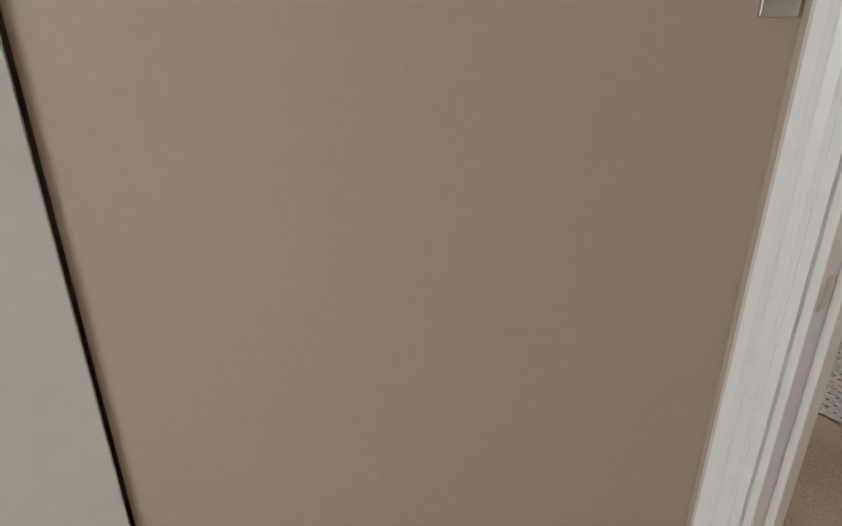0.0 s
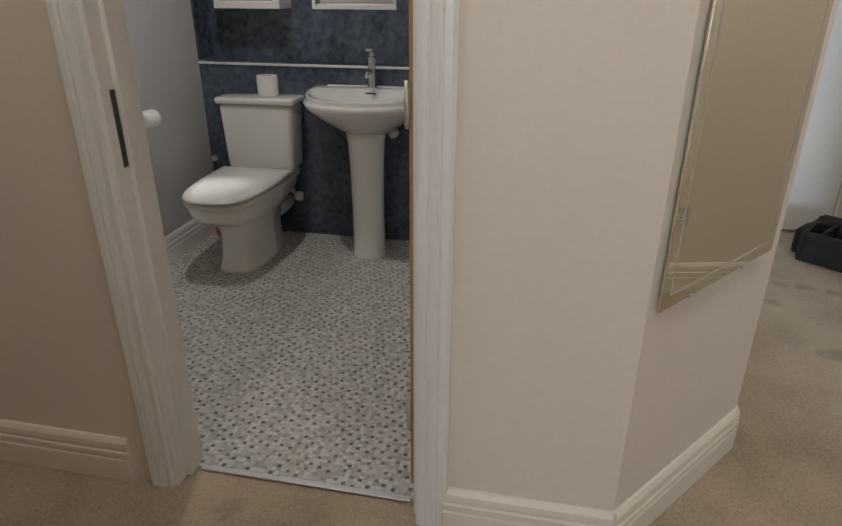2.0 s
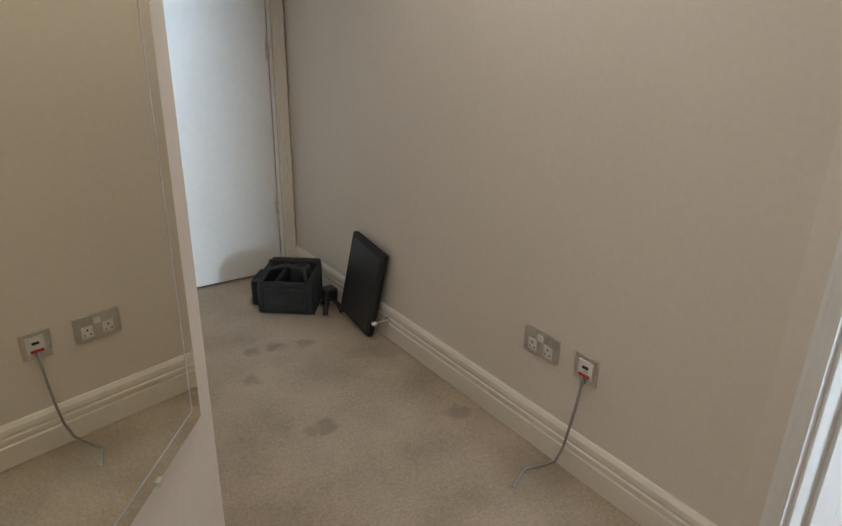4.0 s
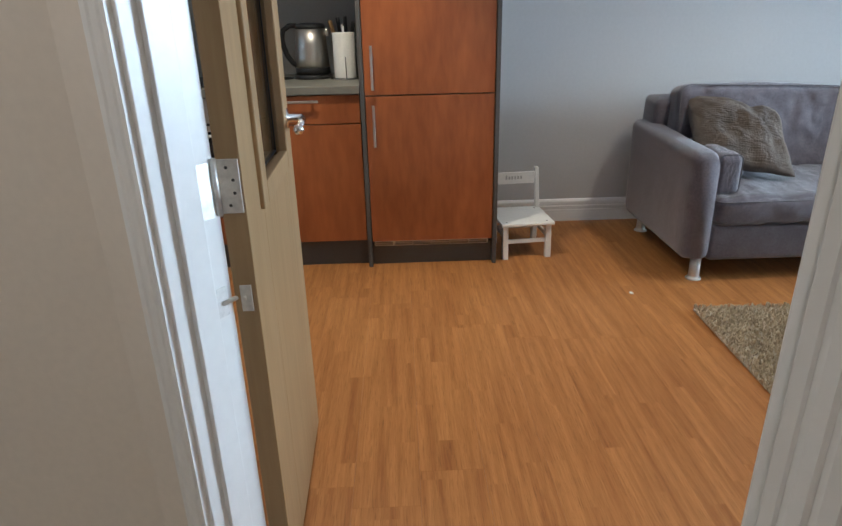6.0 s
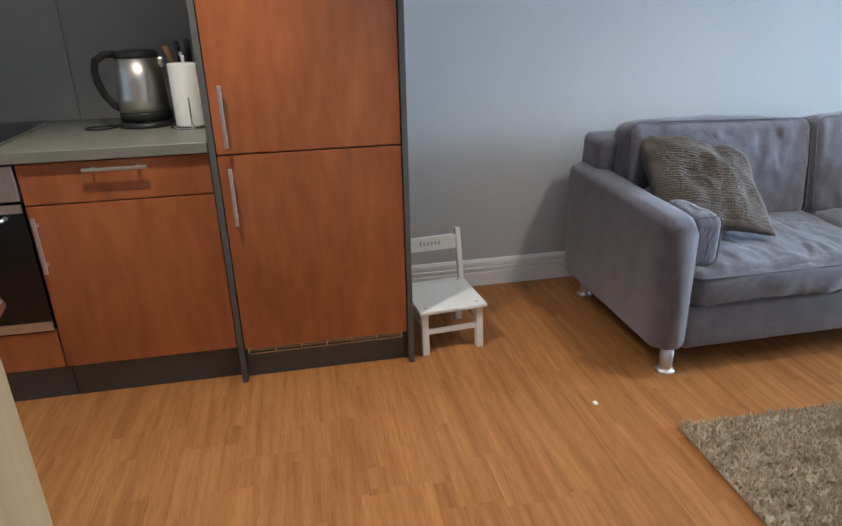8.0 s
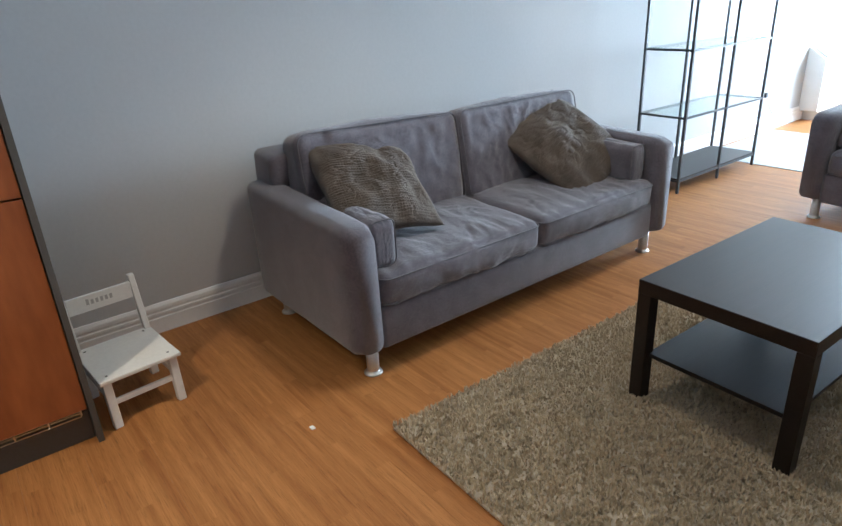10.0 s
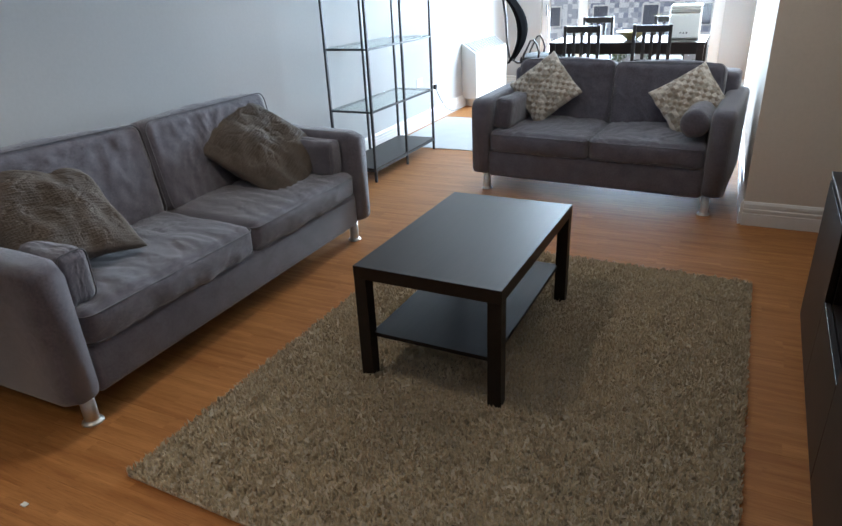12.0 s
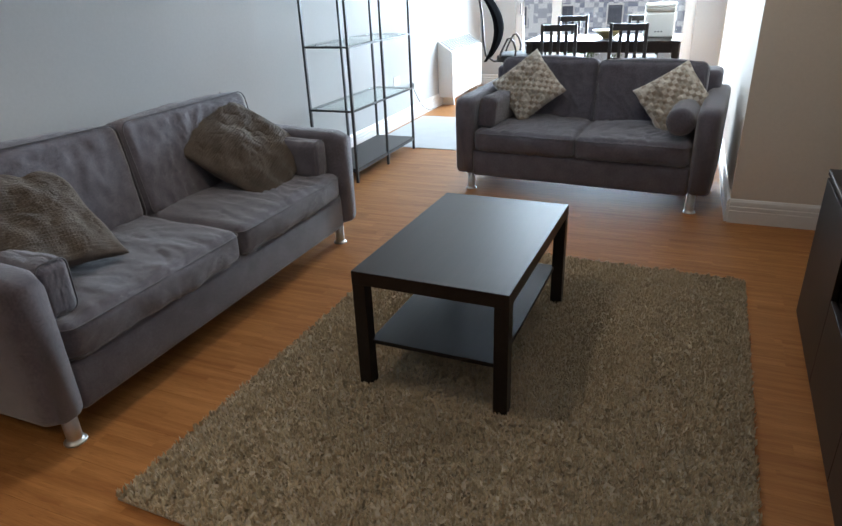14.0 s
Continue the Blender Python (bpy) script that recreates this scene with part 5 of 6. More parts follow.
# a flat black case standing on its short side, leaning on the wall
case = thing("flat_case", "flat black case leaning against the cream wall", "case")
bm = box(0, 0.030, -0.130, 0.130, 0, 0.40, 0.008, 3)
case.matrix_basis = Matrix.Translation((2.690, -2.745, 0.016)) @ pose(0, 0, 0, -9, 0, 0) @ pose(0, 0, 0, 0, -6.5, 0)
part("shell", bm, "nylon", case)
part("front_panel", box(0.030, 0.0325, -0.112, 0.112, 0.02, 0.38, 0.001), "blackplastic", case)
stop = thing("door_stop", "chrome rod door stop with white rubber tip on skirting", "door stop")
part("rod", lathe([(0, 0), (0.014, 0), (0.014, 0.004), (0.005, 0.008), (0.005, 0.062), (0, 0.062)], 14, pose(2.648, -2.563, 0.090, 0, 90)), "chrome", stop, smooth=True)
part("tip", lathe([(0, 0.060), (0.009, 0.060), (0.010, 0.066), (0.009, 0.078), (0, 0.080)], 14, pose(2.648, -2.563, 0.090, 0, 90)), "whiteplastic", stop, smooth=True)

sw = thing("light_switch", "narrow chrome light switch plate beside the door frame", "light switch")
sw.matrix_basis = pose(4.742, 0.2255, 0, 0, 0, 49.4)
part("plate", box(0.006, 0.048, 0.0005, 0.008, 1.293, 1.379, 0.002), "satin", sw)
part("rocker", box(0.019, 0.035, 0.008, 0.012, 1.324, 1.346, 0.001), "whiteplastic", sw)

wd = thing("wardrobe", "white painted wardrobe with plain doors", "wardrobe")
part("body", box(5.33, 5.93, 0.935, 2.70, 0.06, 2.15, 0.003), "gloss", wd)
part("plinth", box(5.35, 5.92, 0.95, 2.68, 0, 0.06), "gloss", wd)
for k in range(3):
    dd = part("door", box(5.308, 5.328, 0.938 + 0.58 * k, 1.514 + 0.58 * k, 0.07, 2.14, 0.002), "gloss", wd)
    part("handle", lathe([(0, 0), (0.008, 0), (0.008, 0.018), (0.014, 0.024), (0, 0.03)], 14, pose(5.308, 1.46 + 0.594 * k, 1.05, 0, -90)), "satin", dd, smooth=True)


# ---- bathroom ----
def toilet():
    t = thing("toilet", "white close-coupled toilet with closed lid", "toilet", m=pose(5.770, -2.935, 0, 0, 0, 1.5))
    # local y runs from the wall to the front
    def dshape(w, y0, y1, z, n=24, p=3.6):
        pts = []
        for k in range(n + 1):
            a = math.pi * k / n
            c, s = math.cos(a), math.sin(a)
            pts.append((w / 2 * math.copysign(abs(c) ** (2 / p), c), y0 + (y1 - y0) * abs(s) ** (2 / p), z))
        return pts

    def loft(layers, cap=True):
        bm = bmesh.new()
        rings = [[bm.verts.new(p) for p in ring] for ring in layers]
        for a, b in zip(rings, rings[1:]):
            for k in range(len(a)):
                j = (k + 1) % len(a)
                bm.faces.new((a[k], a[j], b[j], b[k]))
        bm.faces.new(rings[0]), bm.faces.new(rings[-1])
        return bm
    bowl = loft([dshape(0.245, 0.22, 0.595, 0.0), dshape(0.235, 0.22, 0.59, 0.02), dshape(0.215, 0.21, 0.57, 0.06), dshape(0.205, 0.21, 0.555, 0.17), dshape(0.225, 0.20, 0.575, 0.225),
                 dshape(0.285, 0.17, 0.645, 0.27), dshape(0.335, 0.15, 0.715, 0.305), dshape(0.352, 0.13, 0.74, 0.335), dshape(0.356, 0.13, 0.746, 0.36), dshape(0.348, 0.13, 0.738, 0.372)])
    part("bowl", bowl, "porcelain", t, smooth=True)
    part("seat", loft([dshape(0.350, 0.21, 0.738, 0.3725), dshape(0.372, 0.207, 0.758, 0.378), dshape(0.376, 0.205, 0.762, 0.388), dshape(0.360, 0.21, 0.746, 0.397)]), "whiteplastic", t, smooth=True)
    part("lid", loft([dshape(0.362, 0.205, 0.750, 0.4035), dshape(0.382, 0.20, 0.770, 0.412), dshape(0.372, 0.205, 0.760, 0.424), dshape(0.30, 0.24, 0.70, 0.430), dshape(0.10, 0.35, 0.55, 0.432)]), "whiteplastic", t, "glossy white toilet lid", smooth=True)
    for x in (-0.08, 0.08):
        part("lid_hinge", tube([(x - 0.02, 0.200, 0.405), (x + 0.02, 0.200, 0.405)], 0.010, 10), "whiteplastic", t, smooth=True)
    cist = box(-0.195, 0.195, 0.004, 0.168, 0.40, 0.735, 0.022, 4)
    for v in cist.verts:
        f = 0.90 + 0.10 * (v.co.z - 0.40) / 0.335
        v.co.x *= f
    part("cistern", cist, "porcelain", t, smooth=True)
    part("cistern_lid", box(-0.207, 0.207, 0.002, 0.182, 0.736, 0.768, 0.012, 4), "porcelain", t, smooth=True)
    part("shelf_neck", box(-0.16, 0.16, 0.01, 0.24, 0.34, 0.40, 0.02, 3), "porcelain", t, smooth=True)
    lev = tube([(-0.185, 0.12, 0.70), (-0.215, 0.12, 0.70), (-0.218, 0.16, 0.695)], 0.006, 8)
    part("flush_lever", lev, "chrome", t, smooth=True)
    part("soil_pipe", tube([(-0.03, 0.24, 0.20), (-0.05, 0.12, 0.19), (-0.05, 0.0, 0.19)], 0.052, 16), "whiteplastic", t, "white plastic soil pipe", smooth=True)


toilet()


def basin():
    t = thing("washbasin", "white pedestal washbasin with a chrome mixer tap", "washbasin", m=pose(5.185, -2.935, 0.012, 0, 0, 2))

    def ring(w, d, z, back=0.0, n=32, p=2.5):
        """Straight at the wall, bowed at the front."""
        pts = []
        for k in range(n + 1):
            a = math.pi * k / n
            c, s = math.cos(a), math.sin(a)
            pts.append((1.10 * w / 2 * math.copysign(abs(c) ** (2 / p), c), back + (1.08 * d - back) * abs(s) ** (2 / p), z))
        return pts
    bm = bmesh.new()
    layers = [ring(0.16, 0.21, 0.595, 0.03), ring(0.26, 0.28, 0.63, 0.02), ring(0.42, 0.375, 0.69, 0.01), ring(0.53, 0.430, 0.735, 0.003), ring(0.565, 0.452, 0.760, 0.002),
              ring(0.572, 0.457, 0.775, 0.002), ring(0.560, 0.448, 0.783, 0.002), ring(0.548, 0.438, 0.787, 0.003),
              ring(0.556, 0.444, 0.800, 0.002), ring(0.545, 0.436, 0.808, 0.004), ring(0.50, 0.405, 0.806, 0.085), ring(0.46, 0.38, 0.775, 0.11), ring(0.34, 0.32, 0.70, 0.15), ring(0.12, 0.25, 0.675, 0.2)]
    rings = [[bm.verts.new(p) for p in r] for r in layers]
    for a, b in zip(rings, rings[1:]):
        for k in range(len(a)):
            j = (k + 1) % len(a)
            bm.faces.new((a[k], a[j], b[j], b[k]))
    bm.faces.new(rings[0]), bm.faces.new(rings[-1])
    part("bowl", bm, "porcelain", t, smooth=True)
    part("upstand", box(-0.245, 0.245, 0.001, 0.026, 0.780, 0.814, 0.008, 3), "porcelain", t, smooth=True)
    ped = lathe([(0, -0.018), (0.084, -0.018), (0.086, 0.0), (0.082, 0.03), (0.080, 0.25), (0.084, 0.45), (0.090, 0.58), (0.100, 0.64), (0, 0.64)], 32)
    ped.transform(pose(0, 0.21, 0) @ Matrix.Diagonal((1.0, 0.95, 1, 1)))
    part("pedestal", ped, "porcelain", t, smooth=True)
    part("overflow", box(-0.024, 0.024, 0.0975, 0.1015, 0.783, 0.792, 0.001), "blackplastic", t, "dark overflow slot")
    tap = part("tap", lathe([(0, 0.805), (0.024, 0.805), (0.024, 0.815), (0.019, 0.820), (0.019, 0.925), (0.021, 0.94), (0.018, 0.955), (0, 0.958)], 20, pose(0, 0.058, 0)), "chrome", t, "chrome mixer tap", smooth=True)
    part("spout", tube([(0, 0.065, 0.885), (0, 0.11, 0.897), (0, 0.150, 0.887), (0, 0.158, 0.870)], 0.011, 10), "chrome", tap, smooth=True)
    lv = box(-0.017, 0.017, 0.03, 0.115, 0.970, 0.982, 0.005, 3)
    lv.transform(Matrix.Translation((0, 0.058, 0.97)) @ pose(0, 0, 0, 16) @ Matrix.Translation((0, -0.058, -0.97)))
    part("tap_lever", lv, "chrome", tap, smooth=True)
    part("tap_neck", tube([(0, 0.058, 0.95), (0, 0.056, 0.978)], 0.014, 12), "chrome", tap, smooth=True)
    v = part("valve", tube([(-0.10, 0.015, 0.585), (-0.10, 0.06, 0.585)], 0.022, 14), "whiteplastic", t, "white pipe coupling", smooth=True)
    part("pipe", tube([(-0.10, 0.04, 0.60), (-0.085, 0.05, 0.66)], 0.009, 8), "whiteplastic", v, smooth=True)


basin()
vp = thing("pipe_valve", "white plastic water pipe and valve beside toilet", "pipe")
part("pipe", tube([(5.655, -2.90, 0.40), (5.650, -2.90, 0.25), (5.635, -2.90, 0.235), (5.610, -2.90, 0.232)], 0.009, 8), "whiteplastic", vp, smooth=True)
part("valve_cap", tube([(5.635, -2.90, 0.232), (5.605, -2.895, 0.232)], 0.026, 16), "whiteplastic", vp, smooth=True)


def toilet_roll(x, y, z, label):
    t = thing("toilet_roll", label, "toilet roll", "toilet rolls", pose(x, y, z))
    part("paper", lathe([(0.021, 0.0), (0.050, 0.0), (0.0515, 0.004), (0.0515, 0.096), (0.050, 0.100), (0.021, 0.100), (0.0205, 0.05), (0.021, 0.0)], 28), "paper", t, smooth=True)
    part("core", lathe([(0.0195, 0.001), (0.0208, 0.001), (0.0208, 0.099), (0.0195, 0.099)], 20), "cable", t, "grey cardboard core", smooth=True)


toilet_roll(5.723, -2.855, 0.769, "white toilet roll standing on the cistern lid")
toilet_roll(4.945, -3.005, 0.9155, "used white toilet roll standing on the ledge")

cab = thing("bathroom_cabinet", "white wall cabinet with a frosted glass door", "cabinet")
part("body", box(5.655, 6.005, -3.078, -2.945, 1.175, 1.80, 0.002), "gloss", cab)
cd = part("door", box(5.655, 5.692, -2.943, -2.925, 1.175, 1.80, 0.002), "gloss", cab)
part("door_stile", box(5.968, 6.005, -2.943, -2.925, 1.175, 1.80, 0.002), "gloss", cd)
part("door_rail", box(5.692, 5.968, -2.943, -2.925, 1.175, 1.212, 0.002), "gloss", cd)
part("door_rail", box(5.692, 5.968, -2.943, -2.925, 1.763, 1.80, 0.002), "gloss", cd)
part("pane", box(5.690, 5.970, -2.938, -2.932, 1.210, 1.765), "frosted", cd, "dark frosted glass panel")

bw = tagged(new("window_bathroom"), "small bathroom window with pale frame and trim", "window", kind="structure")
for x0, x1, z0, z1 in ((WX0, WX1, WZ0, WZ0 + 0.035), (WX0, WX1, 1.965, 2.0), (WX0, WX0 + 0.035, WZ0 + 0.035, 1.965), (WX1 - 0.035, WX1, WZ0 + 0.035, 1.965)):
    part("window_frame", box(x0, x1, -3.20, -3.15, z0, z1, 0.003), "greyframe", bw)
part("window_frame", box(WX0 + 0.035, WX1 - 0.035, -3.19, -3.155, WZ0 + 0.036, WZ0 + 0.075, 0.004), "greyframe", bw)
part("pane", box(WX0 + 0.035, WX1 - 0.035, -3.178, -3.172, WZ0 + 0.075, 1.965), "glass", bw).visible_shadow = False
part("window_sill", box(WX0 + 0.002, WX1 - 0.002, -3.149, -3.082, WZ0 + 0.001, WZ0 + 0.010, 0.002), "gloss", bw)
for x0, x1, z0, z1 in ((WX0 - 0.014, WX1 + 0.014, WZ0 - 0.014, WZ0), (WX0 - 0.014, WX0, WZ0, 2.0), (WX1, WX1 + 0.014, WZ0, 2.0)):
    part("trim", box(x0, x1, -3.082, -3.072, z0, z1, 0.002), "whiteplastic", bw, "white edge trim")

bd = thing("bathroom_door", "open oak-edged bathroom door swung into the room", "door", m=pose(BX0 + 0.002, -1.148, 0, 0, 0, -90))
part("leaf", box(0.002, 0.64, 0.0, 0.040, 0.01, 2.00, 0.0015), "oak_edge", bd)
part("hinge", tube([(0, 0.044, 0.20), (0, 0.044, 0.30)], 0.006, 10), "worn_steel", bd, smooth=True)
part("hinge", tube([(0, 0.044, 1.0), (0, 0.044, 1.10)], 0.006, 10), "worn_steel", bd, smooth=True)
part("handle", tube([(0.58, 0.040, 1.0), (0.58, 0.085, 1.0), (0.47, 0.090, 1.0)], 0.009, 10), "chrome", bd, "chrome lever handle", smooth=True)

bn = thing("waste_bin", "small bin with white upper part and slate blue base", "bin", m=pose(4.745, -2.60, 0))
part("base", lathe([(0, 0.003), (0.075, 0.003), (0.082, 0.10), (0.084, 0.115), (0, 0.115)], 28), "bluebin", bn, smooth=True)
part("body", lathe([(0, 0.1155), (0.086, 0.1155), (0.092, 0.27), (0.094, 0.275), (0.086, 0.275), (0.08, 0.13), (0, 0.13)], 28), "whiteplastic", bn, smooth=True)
tbr = thing("toilet_brush", "toilet brush with dark handle in a pink holder", "toilet brush", m=pose(6.055, -2.83, 0))
part("holder", lathe([(0, 0.003), (0.042, 0.003), (0.046, 0.05), (0.038, 0.11), (0, 0.11)], 20), "pink", tbr, smooth=True)
part("handle", tube([(0, 0, 0.10), (0, 0, 0.42)], 0.008, 8), "blackplastic", tbr, smooth=True)
part("knob", lathe([(0, 0.415), (0.014, 0.42), (0.016, 0.44), (0, 0.455)], 14), "satin", tbr, smooth=True)
hk = thing("roll_holder", "chrome wall-mounted toilet roll holder", "toilet roll holder", m=pose(6.135, -2.25, 0.76))
part("bracket", box(-0.02, 0, -0.03, 0.03, -0.02, 0.02, 0.004), "chrome", hk)
part("arm", tube([(-0.02, 0.0, 0.0), (-0.07, 0.0, 0.0), (-0.075, 0.01, -0.02), (-0.075, -0.13, -0.02)], 0.006, 8), "chrome", hk, "chrome wire arm", smooth=True)
spare = thing("toilet_roll", "white toilet roll hanging on the wall holder", "toilet roll", "toilet rolls", pose(6.06, -2.265, 0.737, 90))
part("paper", lathe([(0.010, 0.0), (0.036, 0.0), (0.0375, 0.004), (0.0375, 0.096), (0.036, 0.100), (0.010, 0.100)], 28), "paper", spare, smooth=True)


# ---- sitting area: media unit, speakers, shelves, heaters ----
def media_unit():
    ang = -math.degrees(math.atan2(3.172 - 3.103, 2.574 - 0.876))
    t = thing("media_unit", "long black-brown media sideboard with doors and an open niche", "sideboard", m=pose(3.103, 0.876, 0, 0, 0, ang))
    L, D, Z = 1.70, 0.44, 0.657
    n0, n1, nz = 0.63, 1.14, 0.372
    part("top", box(0.000, D, 0, L, Z - 0.022, Z, 0.0015), "blackbrown", t)
    part("end_panel", box(0.020, D, 0, 0.020, 0.02, Z - 0.022, 0.001), "blackbrown", t)
    part("end_panel", box(0.020, D, L - 0.020, L, 0.02, Z - 0.022, 0.001), "blackbrown", t)
    part("bottom", box(0.020, D, 0.020, L - 0.020, 0.02, 0.045), "blackbrown", t)
    part("back", box(D - 0.012, D - 0.002, 0.020, L - 0.020, 0.045, Z - 0.022), "blackbrown", t)
    for y in (n0, n1 - 0.018):
        part("divider", box(0.022, D - 0.012, y, y + 0.018, 0.045, Z - 0.022), "blackbrown", t)
    part("shelf", box(0.022, D - 0.012, n0 + 0.018, n1 - 0.018, nz - 0.018, nz), "blackbrown", t)
    part("door", box(0.000, 0.018, 0.002, n0 - 0.002, 0.045, Z - 0.034, 0.0015), "blackbrown", t)
    part("door", box(0.000, 0.018, n1 + 0.002, L - 0.002, 0.045, Z - 0.034, 0.0015), "blackbrown", t)
    part("drawer_front", box(0.000, 0.018, n0 + 0.002, n1 - 0.002, 0.045, nz - 0.004, 0.0015), "blackbrown", t)
    for x in (0.05, D - 0.05):
        for y in (0.06, L - 0.06):
            part("foot", lathe([(0, 0), (0.018, 0), (0.018, 0.02), (0, 0.02)], 14, pose(x, y, 0)), "blackplastic", t)
    # even bright line the full length of the top's front edge
    part("edge_strip", box(-0.0012, 0.0, 0.002, L - 0.002, Z - 0.008, Z - 0.003), "satin", t, "bright satin strip along the front edge")


media_unit()
mp_ = thing("set_top_box", "small black player with a blue light in the niche", "media player", m=pose(3.21, 1.76, 0.373))
part("case", box(-0.0, 0.20, -0.14, 0.14, 0.001, 0.055, 0.003), "glossblack", mp_)
part("front_trim", box(-0.003, 0.0, -0.135, 0.135, 0.004, 0.052), "blackplastic", mp_)


def speaker(m, label):
    t = thing("speaker", label, "speaker", "desk speakers", m)
    W = 0.31
    pts_f = [(-W / 2 + W * k / 16, -0.045 - 0.030 * math.cos(math.pi * (k / 16 - 0.5))) for k in range(17)]
    pts_b = [(W / 2, 0.02), (0.10, 0.055), (-0.10, 0.055), (-W / 2, 0.02)]
    part("body", prism(pts_f + pts_b, 0.052, 0.128, 0.004), "glossblack", t)
    inner = [(x * 0.94, y - 0.0025) for x, y in pts_f]
    part("grille", prism(inner + [(0.13, -0.02), (-0.13, -0.02)], 0.060, 0.118), "blackplastic", t)
    part("name_bar", box(-0.014, 0.014, -0.0795, -0.0782, 0.090, 0.093), "satin", t, "small silver name bar")
    base = [(-0.105 + 0.21 * k / 12, -0.055 - 0.022 * math.cos(math.pi * (k / 12 - 0.5))) for k in range(13)]
    part("foot", prism(base + [(0.105, -0.03), (0.0, -0.015), (-0.105, -0.03)], 0.0, 0.012, 0.002), "satin", t, "satin silver curved foot")
    part("stem", box(-0.006, 0.006, -0.05, -0.03, 0.011, 0.056), "satin", t)
    part("cable", tube([(0.12, 0.03, 0.06), (0.15, 0.05, 0.03), (0.17, 0.08, 0.004), (0.18, 0.12, 0.004)], 0.003, 6), "blackplastic", t, smooth=True)


speaker(pose(3.405, 2.44, 0.6575, 0, 0, -3), "gloss black curved desktop speaker on a silver foot")
speaker(pose(3.335, 1.05, 0.6575, 0, 0, -60), "gloss black curved speaker on a silver foot, turned to the sofa")


def panel_heater(name, label, m, W, Hh, T, fins=12):
    """A storage heater: local x along the wall, y out of it."""
    t = thing(name, label, "heater", "storage heaters", m)
    drop = 0.12
    slope, run = math.degrees(math.atan2(drop, T)), math.hypot(drop, T) * 0.40
    bm = prism([(0, 0), (W, 0), (W, T), (0, T)], 0, Hh, 0.006)
    for v in bm.verts:
        if v.co.z > Hh - 0.03 and v.co.y > T * 0.5:
            v.co.z -= drop
    part("case", bm, "whiteplastic", t)
    # thin plain grey sheet that makes the heater's end face darker
    part("side_vent", box(-0.004, 0.0, 0.02, T - 0.03, 0.08, Hh - 0.13), "cable", t)
    g = part("grille", box(0.04, W - 0.04, -run, run, 0.002, 0.006), "heater_grey", t, "grey sloping outlet grille")
    g.matrix_basis = pose(0, T / 2, Hh - drop / 2, -slope)
    for k in range(fins):
        x = 0.06 + (W - 0.12) * k / (fins - 1)
        part("fin", box(x - 0.006, x + 0.006, -run, run, 0.006, 0.012), "whiteplastic", g)
    for x in (0.08, W - 0.12):
        part("foot", box(x, x + 0.04, 0.02, T - 0.02, -0.10, 0.0), "whiteplastic", t)


panel_heater("storage_heater", "white storage heater with a sloping grille beside the desk chair", pose(-0.083, 8.09, 0.10, 0, 0, -90), 1.14, 0.63, 0.18)
panel_heater("storage_heater", "white storage heater on the wall behind the sideboard", pose(3.698, 3.02, 0.10, 0, 0, 90), 0.58, 0.60, 0.14, 3)


def shelf_unit():
    t = thing("shelf_unit", "black metal shelving with glass shelves against the white wall", "shelf unit")
    x0, x1, ys = 0.085, 0.436, (3.855, 4.395, 4.935)
    for x in (x0, x1):
        for y in ys:
            part("post", box(x - 0.009, x + 0.009, y - 0.009, y + 0.009, 0, 1.75, 0.001), "blackmetal", t)
    for z in (0.095, 0.535, 0.975, 1.415, 1.74):
        for x in (x0, x1):
            part("rail", box(x - 0.007, x + 0.007, ys[0] + 0.009, ys[2] - 0.009, z - 0.015, z - 0.001), "blackmetal", t)
        for y in (ys[0], ys[2]):
            part("rail", box(x0 + 0.009, x1 - 0.009, y - 0.007, y + 0.007, z - 0.015, z - 0.001), "blackmetal", t)
        if z in (0.095, 1.74):
            part("board", box(x0 - 0.005, x1 + 0.005, ys[0] - 0.004, ys[2] + 0.004, z, z + 0.012), "blackbrown", t, "black solid shelf board")
        else:
            part("glass_shelf", box(x0 + 0.004, x1 - 0.004, ys[0] + 0.004, ys[2] - 0.004, z, z + 0.005), "shelfglass", t, "clear glass shelf").visible_shadow = False


shelf_unit()
scrap = part("paper_scrap", box(1.02, 1.042, 0.575, 0.590, 0.0005, 0.004, 0.001), "paper")
tagged(scrap, "tiny scrap of white paper on the laminate", "scrap")
fm = part("floor_mat", box(-0.03, 1.30, 4.96, 6.32, 0.0005, 0.006, 0.002), "mat")
tagged(fm, "pale grey flat mat on the laminate floor", "mat")
double_socket(-0.085, 5.70, 0.41, 1, "whiteplastic")
plug = thing("plug", "black plug in a white wall socket with trailing cable", "plug")
part("plate", box(-0.085, -0.078, 6.08, 6.166, 0.31, 0.396, 0.002), "whiteplastic", plug)
part("plug_top", box(-0.078, -0.048, 6.10, 6.146, 0.335, 0.385, 0.006), "blackplastic", plug)
part("cable", tube([(-0.055, 6.125, 0.335), (-0.04, 6.20, 0.22), (-0.04, 6.35, 0.10), (-0.05, 6.55, 0.03), (-0.05, 6.8, 0.008)], 0.004, 6), "cable", plug, smooth=True)
double_socket(3.70, 2.55, 0.47, -1, "whiteplastic")


